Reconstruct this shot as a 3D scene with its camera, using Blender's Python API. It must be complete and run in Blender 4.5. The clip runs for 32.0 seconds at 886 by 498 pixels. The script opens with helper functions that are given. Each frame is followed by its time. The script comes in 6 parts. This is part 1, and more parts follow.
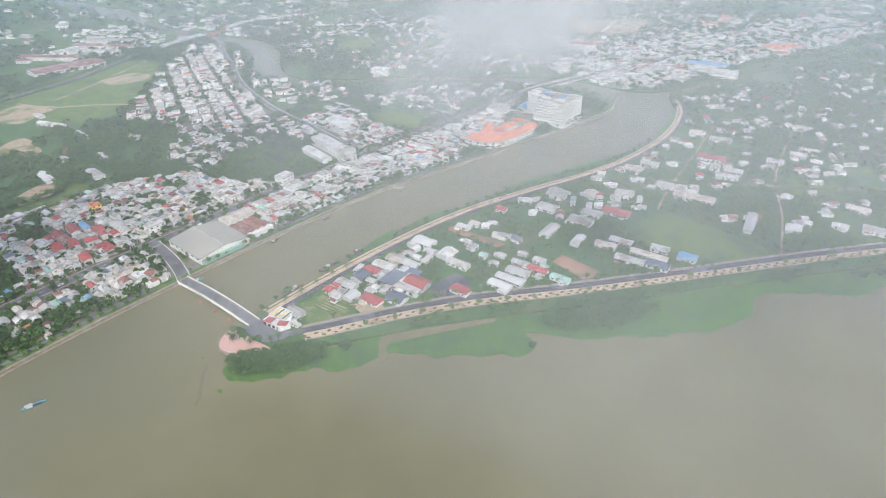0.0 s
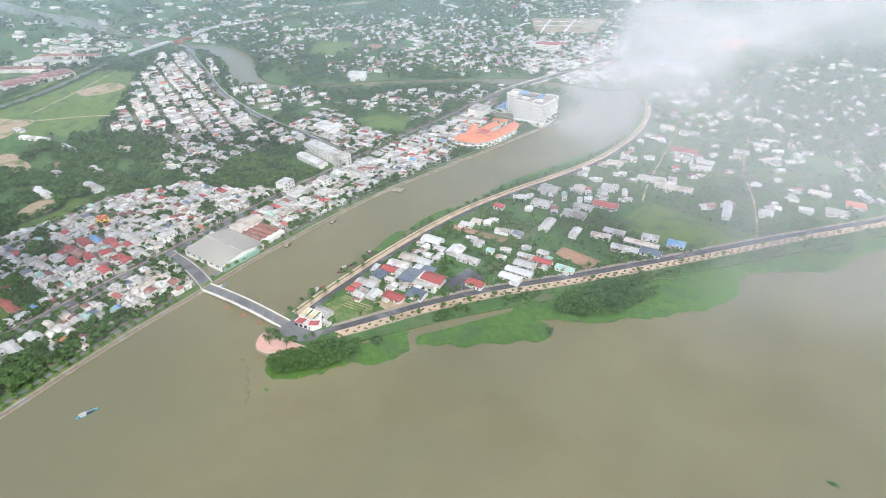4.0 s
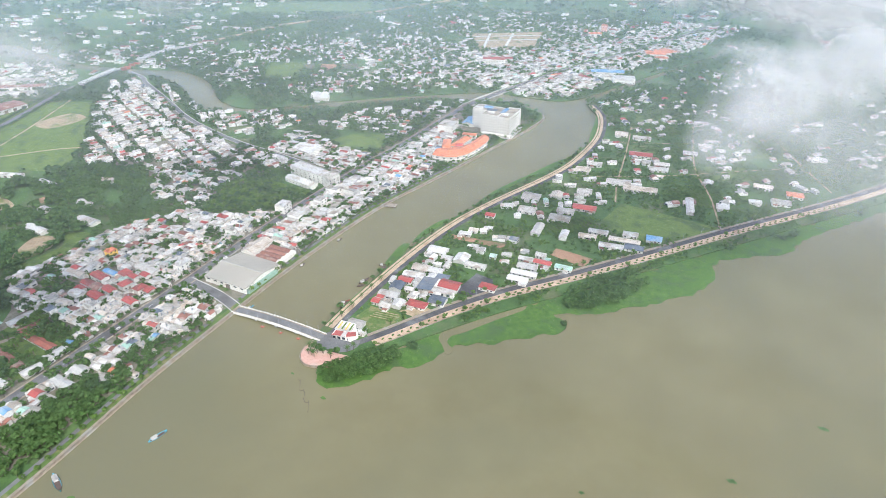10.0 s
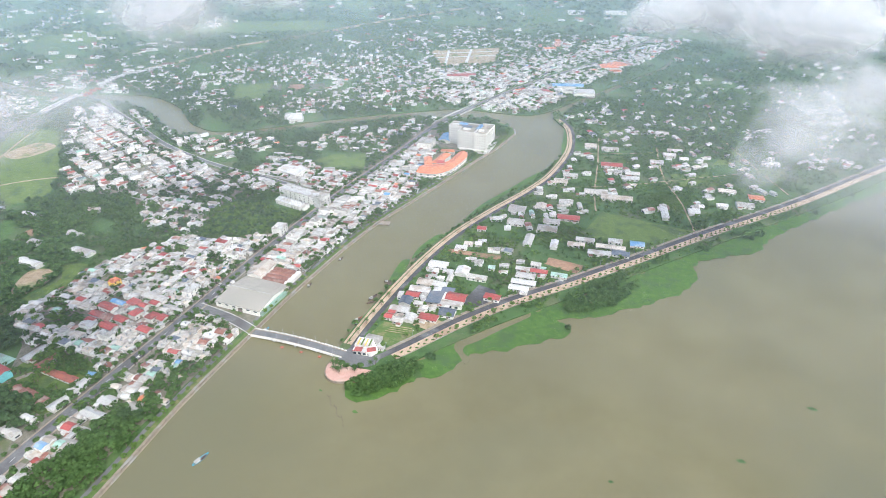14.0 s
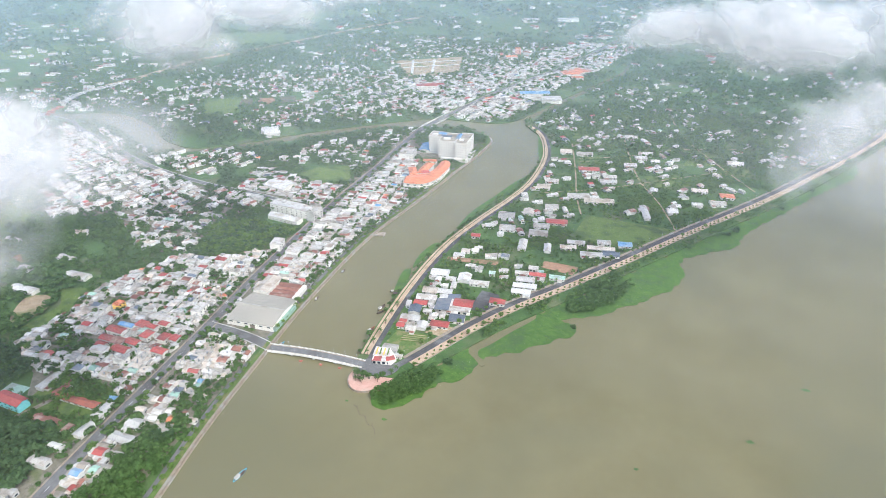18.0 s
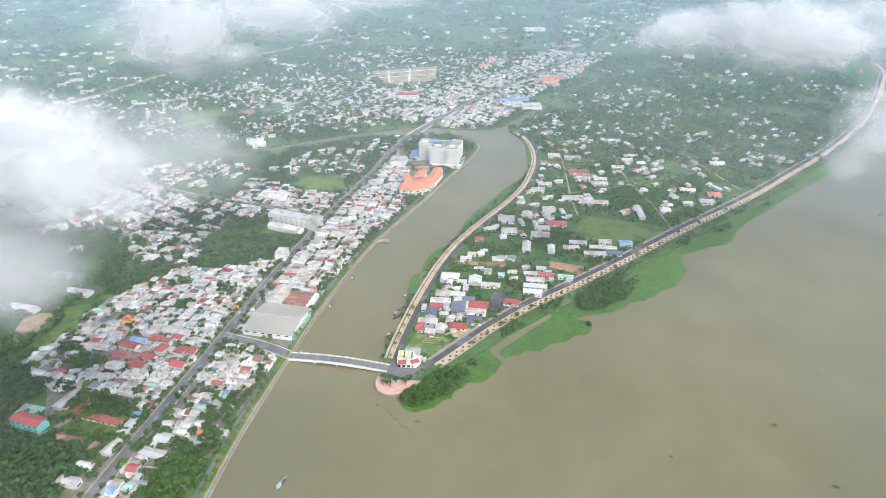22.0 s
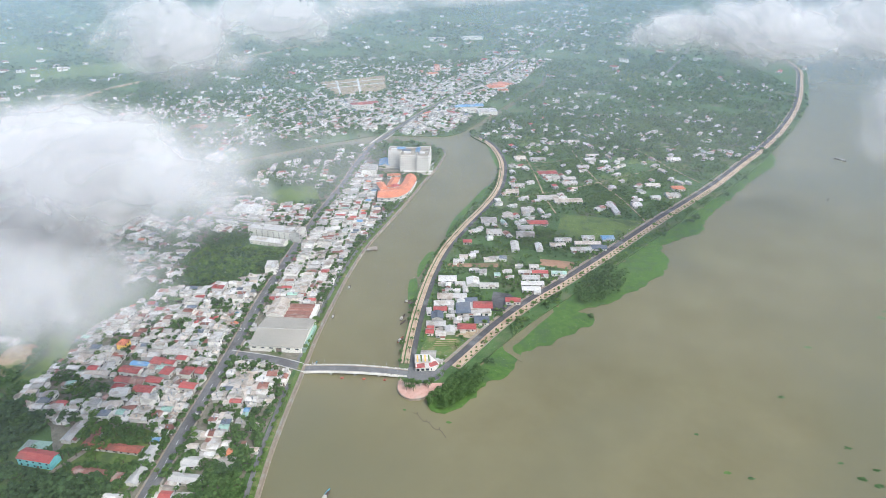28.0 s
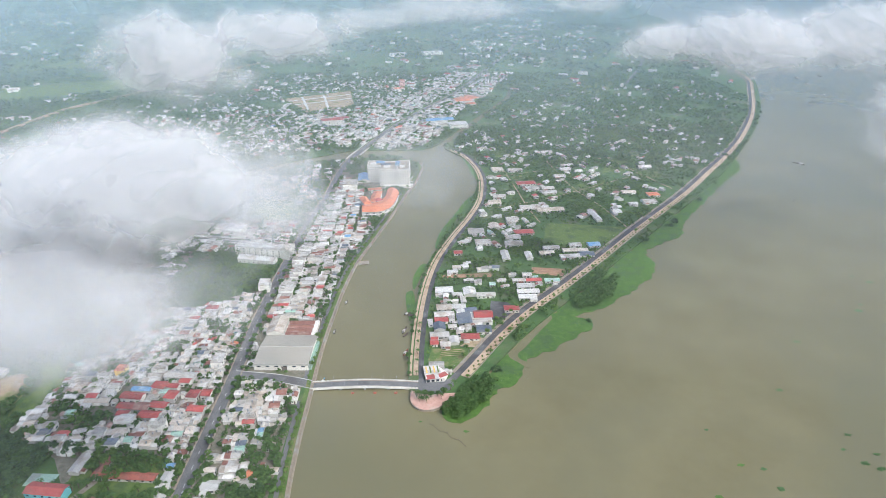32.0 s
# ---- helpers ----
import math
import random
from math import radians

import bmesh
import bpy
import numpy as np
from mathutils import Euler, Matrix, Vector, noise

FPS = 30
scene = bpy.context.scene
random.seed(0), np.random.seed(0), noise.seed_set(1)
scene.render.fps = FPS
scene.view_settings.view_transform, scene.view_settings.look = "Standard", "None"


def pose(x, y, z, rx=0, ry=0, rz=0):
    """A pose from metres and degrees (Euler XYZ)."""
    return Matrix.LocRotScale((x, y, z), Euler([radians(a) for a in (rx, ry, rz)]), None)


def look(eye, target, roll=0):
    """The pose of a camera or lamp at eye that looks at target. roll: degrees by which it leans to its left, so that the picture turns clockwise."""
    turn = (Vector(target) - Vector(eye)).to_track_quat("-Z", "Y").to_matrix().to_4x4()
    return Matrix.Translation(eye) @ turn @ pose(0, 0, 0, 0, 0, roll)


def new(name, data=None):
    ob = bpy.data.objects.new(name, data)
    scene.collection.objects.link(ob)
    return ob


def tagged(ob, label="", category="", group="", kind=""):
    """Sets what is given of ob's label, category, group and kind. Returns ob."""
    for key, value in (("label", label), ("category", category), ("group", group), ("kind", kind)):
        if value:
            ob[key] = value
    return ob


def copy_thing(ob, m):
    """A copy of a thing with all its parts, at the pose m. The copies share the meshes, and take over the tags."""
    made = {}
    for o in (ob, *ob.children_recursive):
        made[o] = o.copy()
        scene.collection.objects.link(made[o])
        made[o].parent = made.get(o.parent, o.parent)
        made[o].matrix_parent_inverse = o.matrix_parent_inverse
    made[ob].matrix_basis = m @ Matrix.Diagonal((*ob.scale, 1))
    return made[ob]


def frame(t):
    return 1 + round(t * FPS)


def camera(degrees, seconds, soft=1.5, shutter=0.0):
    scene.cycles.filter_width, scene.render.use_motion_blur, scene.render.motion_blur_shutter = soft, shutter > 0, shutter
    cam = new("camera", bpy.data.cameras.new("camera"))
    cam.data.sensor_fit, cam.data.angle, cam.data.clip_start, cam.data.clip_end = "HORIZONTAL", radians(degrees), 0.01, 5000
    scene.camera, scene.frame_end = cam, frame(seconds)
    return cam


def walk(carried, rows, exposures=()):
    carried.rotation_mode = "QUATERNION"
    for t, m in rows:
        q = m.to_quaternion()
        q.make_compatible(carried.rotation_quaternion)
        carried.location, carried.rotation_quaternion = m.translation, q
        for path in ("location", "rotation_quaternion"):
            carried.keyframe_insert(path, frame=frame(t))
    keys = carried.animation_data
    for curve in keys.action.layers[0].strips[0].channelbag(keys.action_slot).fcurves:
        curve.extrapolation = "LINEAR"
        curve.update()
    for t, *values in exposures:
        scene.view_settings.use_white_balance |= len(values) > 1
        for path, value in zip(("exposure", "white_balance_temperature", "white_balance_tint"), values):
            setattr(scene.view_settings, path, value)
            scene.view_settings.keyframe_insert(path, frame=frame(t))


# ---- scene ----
cam = camera(70.4, 32.0, 0.8)
walk(cam, [
    (0, pose(423.9, -198.3, 280.0, 59.34, 0, 38.19)),
    (1.5, pose(414.5, -218.0, 285.8, 59.16, 0, 36.30)),
    (3.5, pose(403.2, -243.4, 294.2, 59.09, 0, 33.91)),
    (6, pose(385.6, -273.9, 306.3, 59.23, 0, 30.51)),
    (9, pose(361.9, -310.1, 317.8, 59.72, 0, 26.79)),
    (10, pose(353.9, -321.8, 321.4, 59.87, 0, 25.55)),
    (13, pose(325.1, -353.7, 335.3, 60.50, 0, 21.56)),
    (17, pose(279.7, -390.3, 348.8, 61.51, 0, 16.04)),
    (18.2, pose(266.5, -396.5, 351.9, 61.34, 0, 14.99)),
    (19, pose(256.0, -400.4, 351.3, 61.57, 0, 14.70)),
    (21, pose(231.2, -412.0, 345.9, 62.36, 0, 12.30)),
    (23, pose(208.7, -417.7, 348.5, 62.31, 0, 9.97)),
    (25.5, pose(180.4, -425.2, 344.9, 62.72, 0, 7.02)),
    (28, pose(150.2, -431.7, 342.8, 63.26, 0, 3.97)),
    (30.5, pose(122.4, -435.9, 343.3, 63.35, 0, 1.05)),
    (32, pose(106.1, -438.5, 342.4, 64.54, 0, -0.59)),
], [(0, 0.5, 5850, 6), (3, 0.73, 5900, 6), (13, 0.88, 5850, 6), (24, 0.79, 5850, 6), (32, 0.6, 5850, 6)])

from mathutils import geometry

# ---- world, sun ----
SUN_ELEV, SUN_TURN = 50.0, 136.0   # degrees; the turn is counted clockwise from +y
world = bpy.data.worlds.new("sky")
scene.world = world
world.use_nodes = True
wn = world.node_tree
sky = wn.nodes.new("ShaderNodeTexSky")
sky.sky_type, sky.sun_disc = "NISHITA", False
sky.sun_elevation, sky.sun_rotation = radians(SUN_ELEV), radians(SUN_TURN)
sky.air_density, sky.dust_density = 1.0, 4.0
wn.links.new(sky.outputs[0], wn.nodes["Background"].inputs[0])
wn.nodes["Background"].inputs[1].default_value = 0.15
scene.cycles.transparent_max_bounces = 72
sun = new("sun", bpy.data.lights.new("sun", "SUN"))
sun.data.energy, sun.data.angle, sun.data.color = 1.5, radians(14), (1.0, 0.97, 0.93)
sd = Vector((math.sin(radians(SUN_TURN)) * math.cos(radians(SUN_ELEV)), math.cos(radians(SUN_TURN)) * math.cos(radians(SUN_ELEV)), math.sin(radians(SUN_ELEV))))
sun.matrix_world = look(sd * 900, (0, 0, 0))


# ---- materials ----
def mat(name, c1, c2, size=4.0, rough=0.8, metal=0.0, vary=0.0, island=False, bump=0.0, fine=0.0, stain=None, ribs=0.0, spec=0.4):
    """Two colours mixed by noise of that size in metres, with brightness varied piece by piece, a finer grain, stains and ribs."""
    m = bpy.data.materials.new(name)
    m.use_nodes = True
    nt = m.node_tree
    N, L = nt.nodes, nt.links
    b = N["Principled BSDF"]
    b.inputs["Roughness"].default_value, b.inputs["Metallic"].default_value = rough, metal
    b.inputs["Specular IOR Level"].default_value = spec
    geo = N.new("ShaderNodeNewGeometry")
    pos = geo.outputs["Position"]
    n1 = N.new("ShaderNodeTexNoise")
    n1.inputs["Scale"].default_value, n1.inputs["Detail"].default_value, n1.inputs["Roughness"].default_value = 1 / size, 6, 0.6
    L.new(pos, n1.inputs["Vector"])
    ramp = N.new("ShaderNodeMapRange")
    ramp.inputs[1].default_value, ramp.inputs[2].default_value = 0.32, 0.68
    L.new(n1.outputs[0], ramp.inputs[0])
    mx = N.new("ShaderNodeMix")
    mx.data_type = "RGBA"
    mx.inputs[6].default_value, mx.inputs[7].default_value = (*c1, 1), (*c2, 1)
    L.new(ramp.outputs[0], mx.inputs[0])
    out = mx.outputs[2]
    if stain:
        n2 = N.new("ShaderNodeTexNoise")
        n2.inputs["Scale"].default_value, n2.inputs["Detail"].default_value = 1 / (size * 3.7), 4
        L.new(pos, n2.inputs["Vector"])
        r2 = N.new("ShaderNodeMapRange")
        r2.inputs[1].default_value, r2.inputs[2].default_value = 0.52, 0.64
        L.new(n2.outputs[0], r2.inputs[0])
        m2 = N.new("ShaderNodeMix")
        m2.data_type = "RGBA"
        m2.inputs[7].default_value = (*stain, 1)
        L.new(r2.outputs[0], m2.inputs[0])
        L.new(out, m2.inputs[6])
        out = m2.outputs[2]
    if vary or fine:
        hs = N.new("ShaderNodeHueSaturation")
        L.new(out, hs.inputs["Color"])
        val = None
        if vary:
            src = geo.outputs["Random Per Island"] if island else N.new("ShaderNodeObjectInfo").outputs["Random"]
            mr = N.new("ShaderNodeMapRange")
            mr.inputs[3].default_value, mr.inputs[4].default_value = 1 - vary, 1 + vary * 0.6
            L.new(src, mr.inputs[0])
            val = mr.outputs[0]
        if fine:
            n3 = N.new("ShaderNodeTexNoise")
            n3.inputs["Scale"].default_value, n3.inputs["Detail"].default_value = 9 / size, 3
            L.new(pos, n3.inputs["Vector"])
            mr = N.new("ShaderNodeMapRange")
            mr.inputs[3].default_value, mr.inputs[4].default_value = 1 - fine, 1 + fine
            L.new(n3.outputs[0], mr.inputs[0])
            if val:
                mu = N.new("ShaderNodeMath")
                mu.operation = "MULTIPLY"
                L.new(val, mu.inputs[0])
                L.new(mr.outputs[0], mu.inputs[1])
                val = mu.outputs[0]
            else:
                val = mr.outputs[0]
        L.new(val, hs.inputs["Value"])
        out = hs.outputs[0]
    L.new(out, b.inputs["Base Color"])
    if bump or ribs:
        bp = N.new("ShaderNodeBump")
        bp.inputs["Strength"].default_value = 0.6
        if ribs:
            wv = N.new("ShaderNodeTexWave")
            wv.inputs["Scale"].default_value = 1 / ribs
            tc = N.new("ShaderNodeTexCoord")
            L.new(tc.outputs["Object"], wv.inputs["Vector"])
            L.new(wv.outputs["Color"], bp.inputs["Height"])
            bp.inputs["Distance"].default_value = 0.05
        else:
            L.new(n1.outputs[0], bp.inputs["Height"])
            bp.inputs["Distance"].default_value = bump
        L.new(bp.outputs[0], b.inputs["Normal"])
    return m


ROOFS = {
    "zinc": ((0.37, 0.34, 0.295), (0.50, 0.465, 0.41), (0.30, 0.255, 0.20)),
    "white": ((0.50, 0.475, 0.43), (0.62, 0.59, 0.54), (0.40, 0.35, 0.29)),
    "beige": ((0.46, 0.39, 0.31), (0.58, 0.51, 0.43), (0.36, 0.29, 0.22)),
    "rust": ((0.20, 0.085, 0.06), (0.30, 0.14, 0.10), (0.38, 0.27, 0.22)),
    "red": ((0.36, 0.07, 0.06), (0.43, 0.11, 0.09), (0.30, 0.10, 0.08)),
    "brick": ((0.30, 0.085, 0.055), (0.40, 0.13, 0.085), (0.24, 0.09, 0.06)),
    "orange": ((0.55, 0.17, 0.08), (0.66, 0.26, 0.14), (0.42, 0.15, 0.08)),
    "blue": ((0.12, 0.25, 0.42), (0.18, 0.34, 0.52), (0.3, 0.38, 0.45)),
    "green": ((0.30, 0.46, 0.36), (0.40, 0.55, 0.44), (0.3, 0.35, 0.3)),
    "slate": ((0.10, 0.12, 0.15), (0.16, 0.18, 0.21), (0.2, 0.2, 0.2)),
}
ROOF, ROOF_FAR = {}, {}
for rk, (ra, rb, rs) in ROOFS.items():
    ROOF[rk] = mat("roof_" + rk, ra, rb, 3.0, 0.55, 0.0, 0.22, False, 0, 0.12, rs, 0.35)
    ROOF_FAR[rk] = mat("far_roof_" + rk, ra, rb, 3.0, 0.6, 0.0, 0.28, True, 0, 0.12, rs)
WALL = mat("painted_render", (0.60, 0.57, 0.50), (0.72, 0.69, 0.62), 2.5, 0.85, 0, 0.25, False, 0.02, 0.08, (0.45, 0.42, 0.37))
WALL_FAR = mat("far_render", (0.60, 0.58, 0.53), (0.74, 0.72, 0.67), 2.5, 0.85, 0, 0.3, True, 0, 0.08, (0.45, 0.42, 0.37))
WALL_WHITE = mat("white_wall", (0.70, 0.66, 0.58), (0.77, 0.73, 0.66), 5.0, 0.7, 0, 0, False, 0.01, 0.04, (0.62, 0.58, 0.50))
WALL_TEAL = mat("teal_wall", (0.18, 0.52, 0.52), (0.24, 0.60, 0.60), 3.0, 0.8, 0, 0, False, 0.01, 0.06)
WALL_YELLOW = mat("yellow_wall", (0.72, 0.44, 0.08), (0.80, 0.52, 0.14), 3.0, 0.8, 0, 0, False, 0.01, 0.06)
WALL_PINK = mat("pink_wall", (0.60, 0.34, 0.28), (0.70, 0.42, 0.35), 3.0, 0.8, 0, 0, False, 0.01, 0.06)
GLASS = mat("window_glass", (0.03, 0.04, 0.05), (0.06, 0.07, 0.08), 6.0, 0.12, 0, 0.3, False, 0, 0, None, 0, 0.6)
DOOR = mat("door_paint", (0.16, 0.12, 0.09), (0.24, 0.20, 0.17), 2.0, 0.6, 0, 0.4)
CONCRETE = mat("concrete", (0.40, 0.38, 0.34), (0.50, 0.48, 0.44), 3.0, 0.9, 0, 0.1, False, 0.03, 0.12, (0.30, 0.28, 0.24))
WHITE_CONC = mat("pale_concrete", (0.50, 0.47, 0.42), (0.60, 0.57, 0.52), 3.0, 0.85, 0, 0, False, 0.02, 0.08, (0.48, 0.47, 0.44))
ASPHALT = mat("asphalt", (0.066, 0.064, 0.064), (0.095, 0.092, 0.09), 6.0, 0.9, 0, 0, False, 0.01, 0.15, (0.15, 0.148, 0.145))
OLD_ROAD = mat("worn_asphalt", (0.135, 0.132, 0.128), (0.19, 0.185, 0.178), 7.0, 0.9, 0, 0, False, 0.01, 0.14, (0.115, 0.11, 0.105))
LINE = mat("road_paint", (0.60, 0.60, 0.58), (0.72, 0.72, 0.70), 1.5, 0.7, 0, 0, False, 0, 0.15)
SAND = mat("sandy_paving", (0.40, 0.285, 0.185), (0.51, 0.39, 0.27), 5.0, 0.9, 0, 0, False, 0.02, 0.2, (0.34, 0.24, 0.15))
PINK = mat("pink_paving", (0.46, 0.26, 0.20), (0.56, 0.35, 0.28), 4.0, 0.85, 0, 0.1, False, 0.01, 0.15, (0.50, 0.38, 0.30))
PAVE = mat("grey_paving", (0.25, 0.20, 0.145), (0.33, 0.27, 0.205), 3.0, 0.9, 0, 0.12, False, 0.01, 0.15, (0.32, 0.30, 0.26))
SOIL = mat("brown_soil", (0.27, 0.145, 0.085), (0.38, 0.23, 0.14), 6.0, 0.95, 0, 0, False, 0.06, 0.25, (0.18, 0.14, 0.07))
DRY = mat("dry_earth", (0.30, 0.22, 0.13), (0.40, 0.31, 0.20), 6.0, 0.95, 0, 0, False, 0.05, 0.2, (0.16, 0.18, 0.06))
MEADOW = mat("meadow_grass", (0.092, 0.142, 0.030), (0.142, 0.192, 0.046), 6.0, 0.95, 0, 0, False, 0.15, 0.3, (0.075, 0.115, 0.035))
LAWN = mat("lawn_grass", (0.075, 0.125, 0.030), (0.12, 0.175, 0.045), 3.0, 0.95, 0, 0, False, 0.08, 0.3, (0.20, 0.19, 0.08))
REED = mat("water_grass", (0.054, 0.112, 0.020), (0.088, 0.162, 0.028), 5.0, 0.9, 0, 0, False, 0.25, 0.35, (0.065, 0.115, 0.035))
GROUND = mat("ground_cover", (0.052, 0.100, 0.028), (0.084, 0.150, 0.040), 14.0, 0.95, 0, 0, False, 0.2, 0.3, (0.115, 0.135, 0.060))
TOWN_SOIL = mat("town_yard", (0.13, 0.125, 0.085), (0.24, 0.21, 0.16), 4.0, 0.95, 0, 0, False, 0.05, 0.25, (0.12, 0.14, 0.06))
LEAF = [mat("leaf_" + n, a, b2, 2.5, 0.75, 0, 0.3, True, 0, 0.2, None, 0, 0.25) for n, a, b2 in (
    ("mid", (0.068, 0.128, 0.034), (0.118, 0.192, 0.054)), ("dark", (0.058, 0.106, 0.038), (0.098, 0.158, 0.058)), ("bright", (0.095, 0.168, 0.034), (0.150, 0.232, 0.052)))]
for lm in LEAF:         # light also passes through the leaves
    ln2, ll = lm.node_tree.nodes, lm.node_tree.links
    lb = ln2["Principled BSDF"]
    tlc, mx2 = ln2.new("ShaderNodeBsdfTranslucent"), ln2.new("ShaderNodeMixShader")
    mx2.inputs[0].default_value = 0.35
    ll.new(lb.inputs["Base Color"].links[0].from_socket, tlc.inputs[0])
    ll.new(lb.outputs[0], mx2.inputs[1])
    ll.new(tlc.outputs[0], mx2.inputs[2])
    ll.new(mx2.outputs[0], ln2["Material Output"].inputs[0])
BARK = mat("bark", (0.12, 0.09, 0.065), (0.20, 0.16, 0.12), 0.6, 0.95)
STEEL = mat("grey_steel", (0.30, 0.31, 0.32), (0.42, 0.43, 0.44), 1.0, 0.45, 0.6)
WOOD = mat("dark_boat_wood", (0.07, 0.05, 0.04), (0.13, 0.09, 0.07), 1.0, 0.7)
BOAT_BLUE = mat("blue_boat_paint", (0.10, 0.32, 0.42), (0.16, 0.42, 0.52), 1.0, 0.6)
BOAT_RED = mat("red_boat_paint", (0.34, 0.08, 0.05), (0.42, 0.13, 0.08), 1.0, 0.6)
SHEET = mat("pale_sheet_roof", (0.33, 0.30, 0.245), (0.385, 0.35, 0.29), 14.0, 0.65, 0, 0, False, 0, 0.06, (0.32, 0.30, 0.25), 0.5)
PALE_GLASS = mat("curtained_glass", (0.22, 0.23, 0.23), (0.36, 0.36, 0.34), 3.0, 0.25, 0, 0.25, False, 0, 0, None, 0, 0.5)
DECK = mat("weathered_roof_deck", (0.30, 0.26, 0.20), (0.40, 0.35, 0.28), 6.0, 0.9, 0, 0, False, 0.02, 0.15, (0.22, 0.19, 0.15))
CANVAS = mat("pale_canvas", (0.55, 0.53, 0.48), (0.66, 0.64, 0.60), 1.5, 0.9)

WATER = mat("river_water", (0.166, 0.147, 0.078), (0.197, 0.176, 0.097), 90.0, 0.2, 0, 0, False, 0, 0, (0.160, 0.148, 0.085), 0, 0.24)
wt = WATER.node_tree
wb = wt.nodes["Principled BSDF"]
wno = wt.nodes.new("ShaderNodeTexNoise")
wno.inputs["Scale"].default_value, wno.inputs["Detail"].default_value = 0.35, 5
wt.links.new(wt.nodes.new("ShaderNodeNewGeometry").outputs["Position"], wno.inputs["Vector"])
wbp = wt.nodes.new("ShaderNodeBump")
wbp.inputs["Strength"].default_value, wbp.inputs["Distance"].default_value = 0.25, 0.06
wt.links.new(wno.outputs[0], wbp.inputs["Height"])
wt.links.new(wbp.outputs[0], wb.inputs["Normal"])


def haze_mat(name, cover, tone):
    """Tinted see-through sheet that stands for even haze and thins out near the ground and high up."""
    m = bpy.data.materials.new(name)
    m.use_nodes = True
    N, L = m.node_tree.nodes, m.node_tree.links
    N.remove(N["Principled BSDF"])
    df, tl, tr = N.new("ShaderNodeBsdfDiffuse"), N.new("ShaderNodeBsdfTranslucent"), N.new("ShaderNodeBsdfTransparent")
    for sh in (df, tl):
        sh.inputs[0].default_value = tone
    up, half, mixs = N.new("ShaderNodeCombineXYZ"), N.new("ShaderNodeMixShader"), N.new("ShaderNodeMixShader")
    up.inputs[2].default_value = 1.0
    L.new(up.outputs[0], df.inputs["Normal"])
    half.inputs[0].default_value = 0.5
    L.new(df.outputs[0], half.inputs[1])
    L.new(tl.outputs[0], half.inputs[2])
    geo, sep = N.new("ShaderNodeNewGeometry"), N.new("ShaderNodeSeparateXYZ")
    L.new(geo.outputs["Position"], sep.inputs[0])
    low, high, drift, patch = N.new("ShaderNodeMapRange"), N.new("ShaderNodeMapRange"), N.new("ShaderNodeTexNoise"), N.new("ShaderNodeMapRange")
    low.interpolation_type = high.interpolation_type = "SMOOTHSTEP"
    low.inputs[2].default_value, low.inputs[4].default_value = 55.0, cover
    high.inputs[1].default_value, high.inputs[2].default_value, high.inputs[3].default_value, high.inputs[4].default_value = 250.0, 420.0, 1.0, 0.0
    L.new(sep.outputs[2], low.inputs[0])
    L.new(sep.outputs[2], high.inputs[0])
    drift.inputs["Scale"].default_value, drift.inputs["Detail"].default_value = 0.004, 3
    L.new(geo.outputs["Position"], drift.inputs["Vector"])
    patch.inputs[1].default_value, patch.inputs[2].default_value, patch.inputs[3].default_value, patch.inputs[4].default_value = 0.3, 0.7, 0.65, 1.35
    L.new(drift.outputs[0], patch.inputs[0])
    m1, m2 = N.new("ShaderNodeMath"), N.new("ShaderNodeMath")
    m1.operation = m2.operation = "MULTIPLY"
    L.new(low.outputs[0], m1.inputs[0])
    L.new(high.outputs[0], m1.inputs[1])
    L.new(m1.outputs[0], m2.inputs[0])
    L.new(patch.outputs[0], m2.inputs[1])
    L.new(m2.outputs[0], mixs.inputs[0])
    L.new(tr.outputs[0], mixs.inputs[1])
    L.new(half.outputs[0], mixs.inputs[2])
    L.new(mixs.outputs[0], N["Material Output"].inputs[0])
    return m


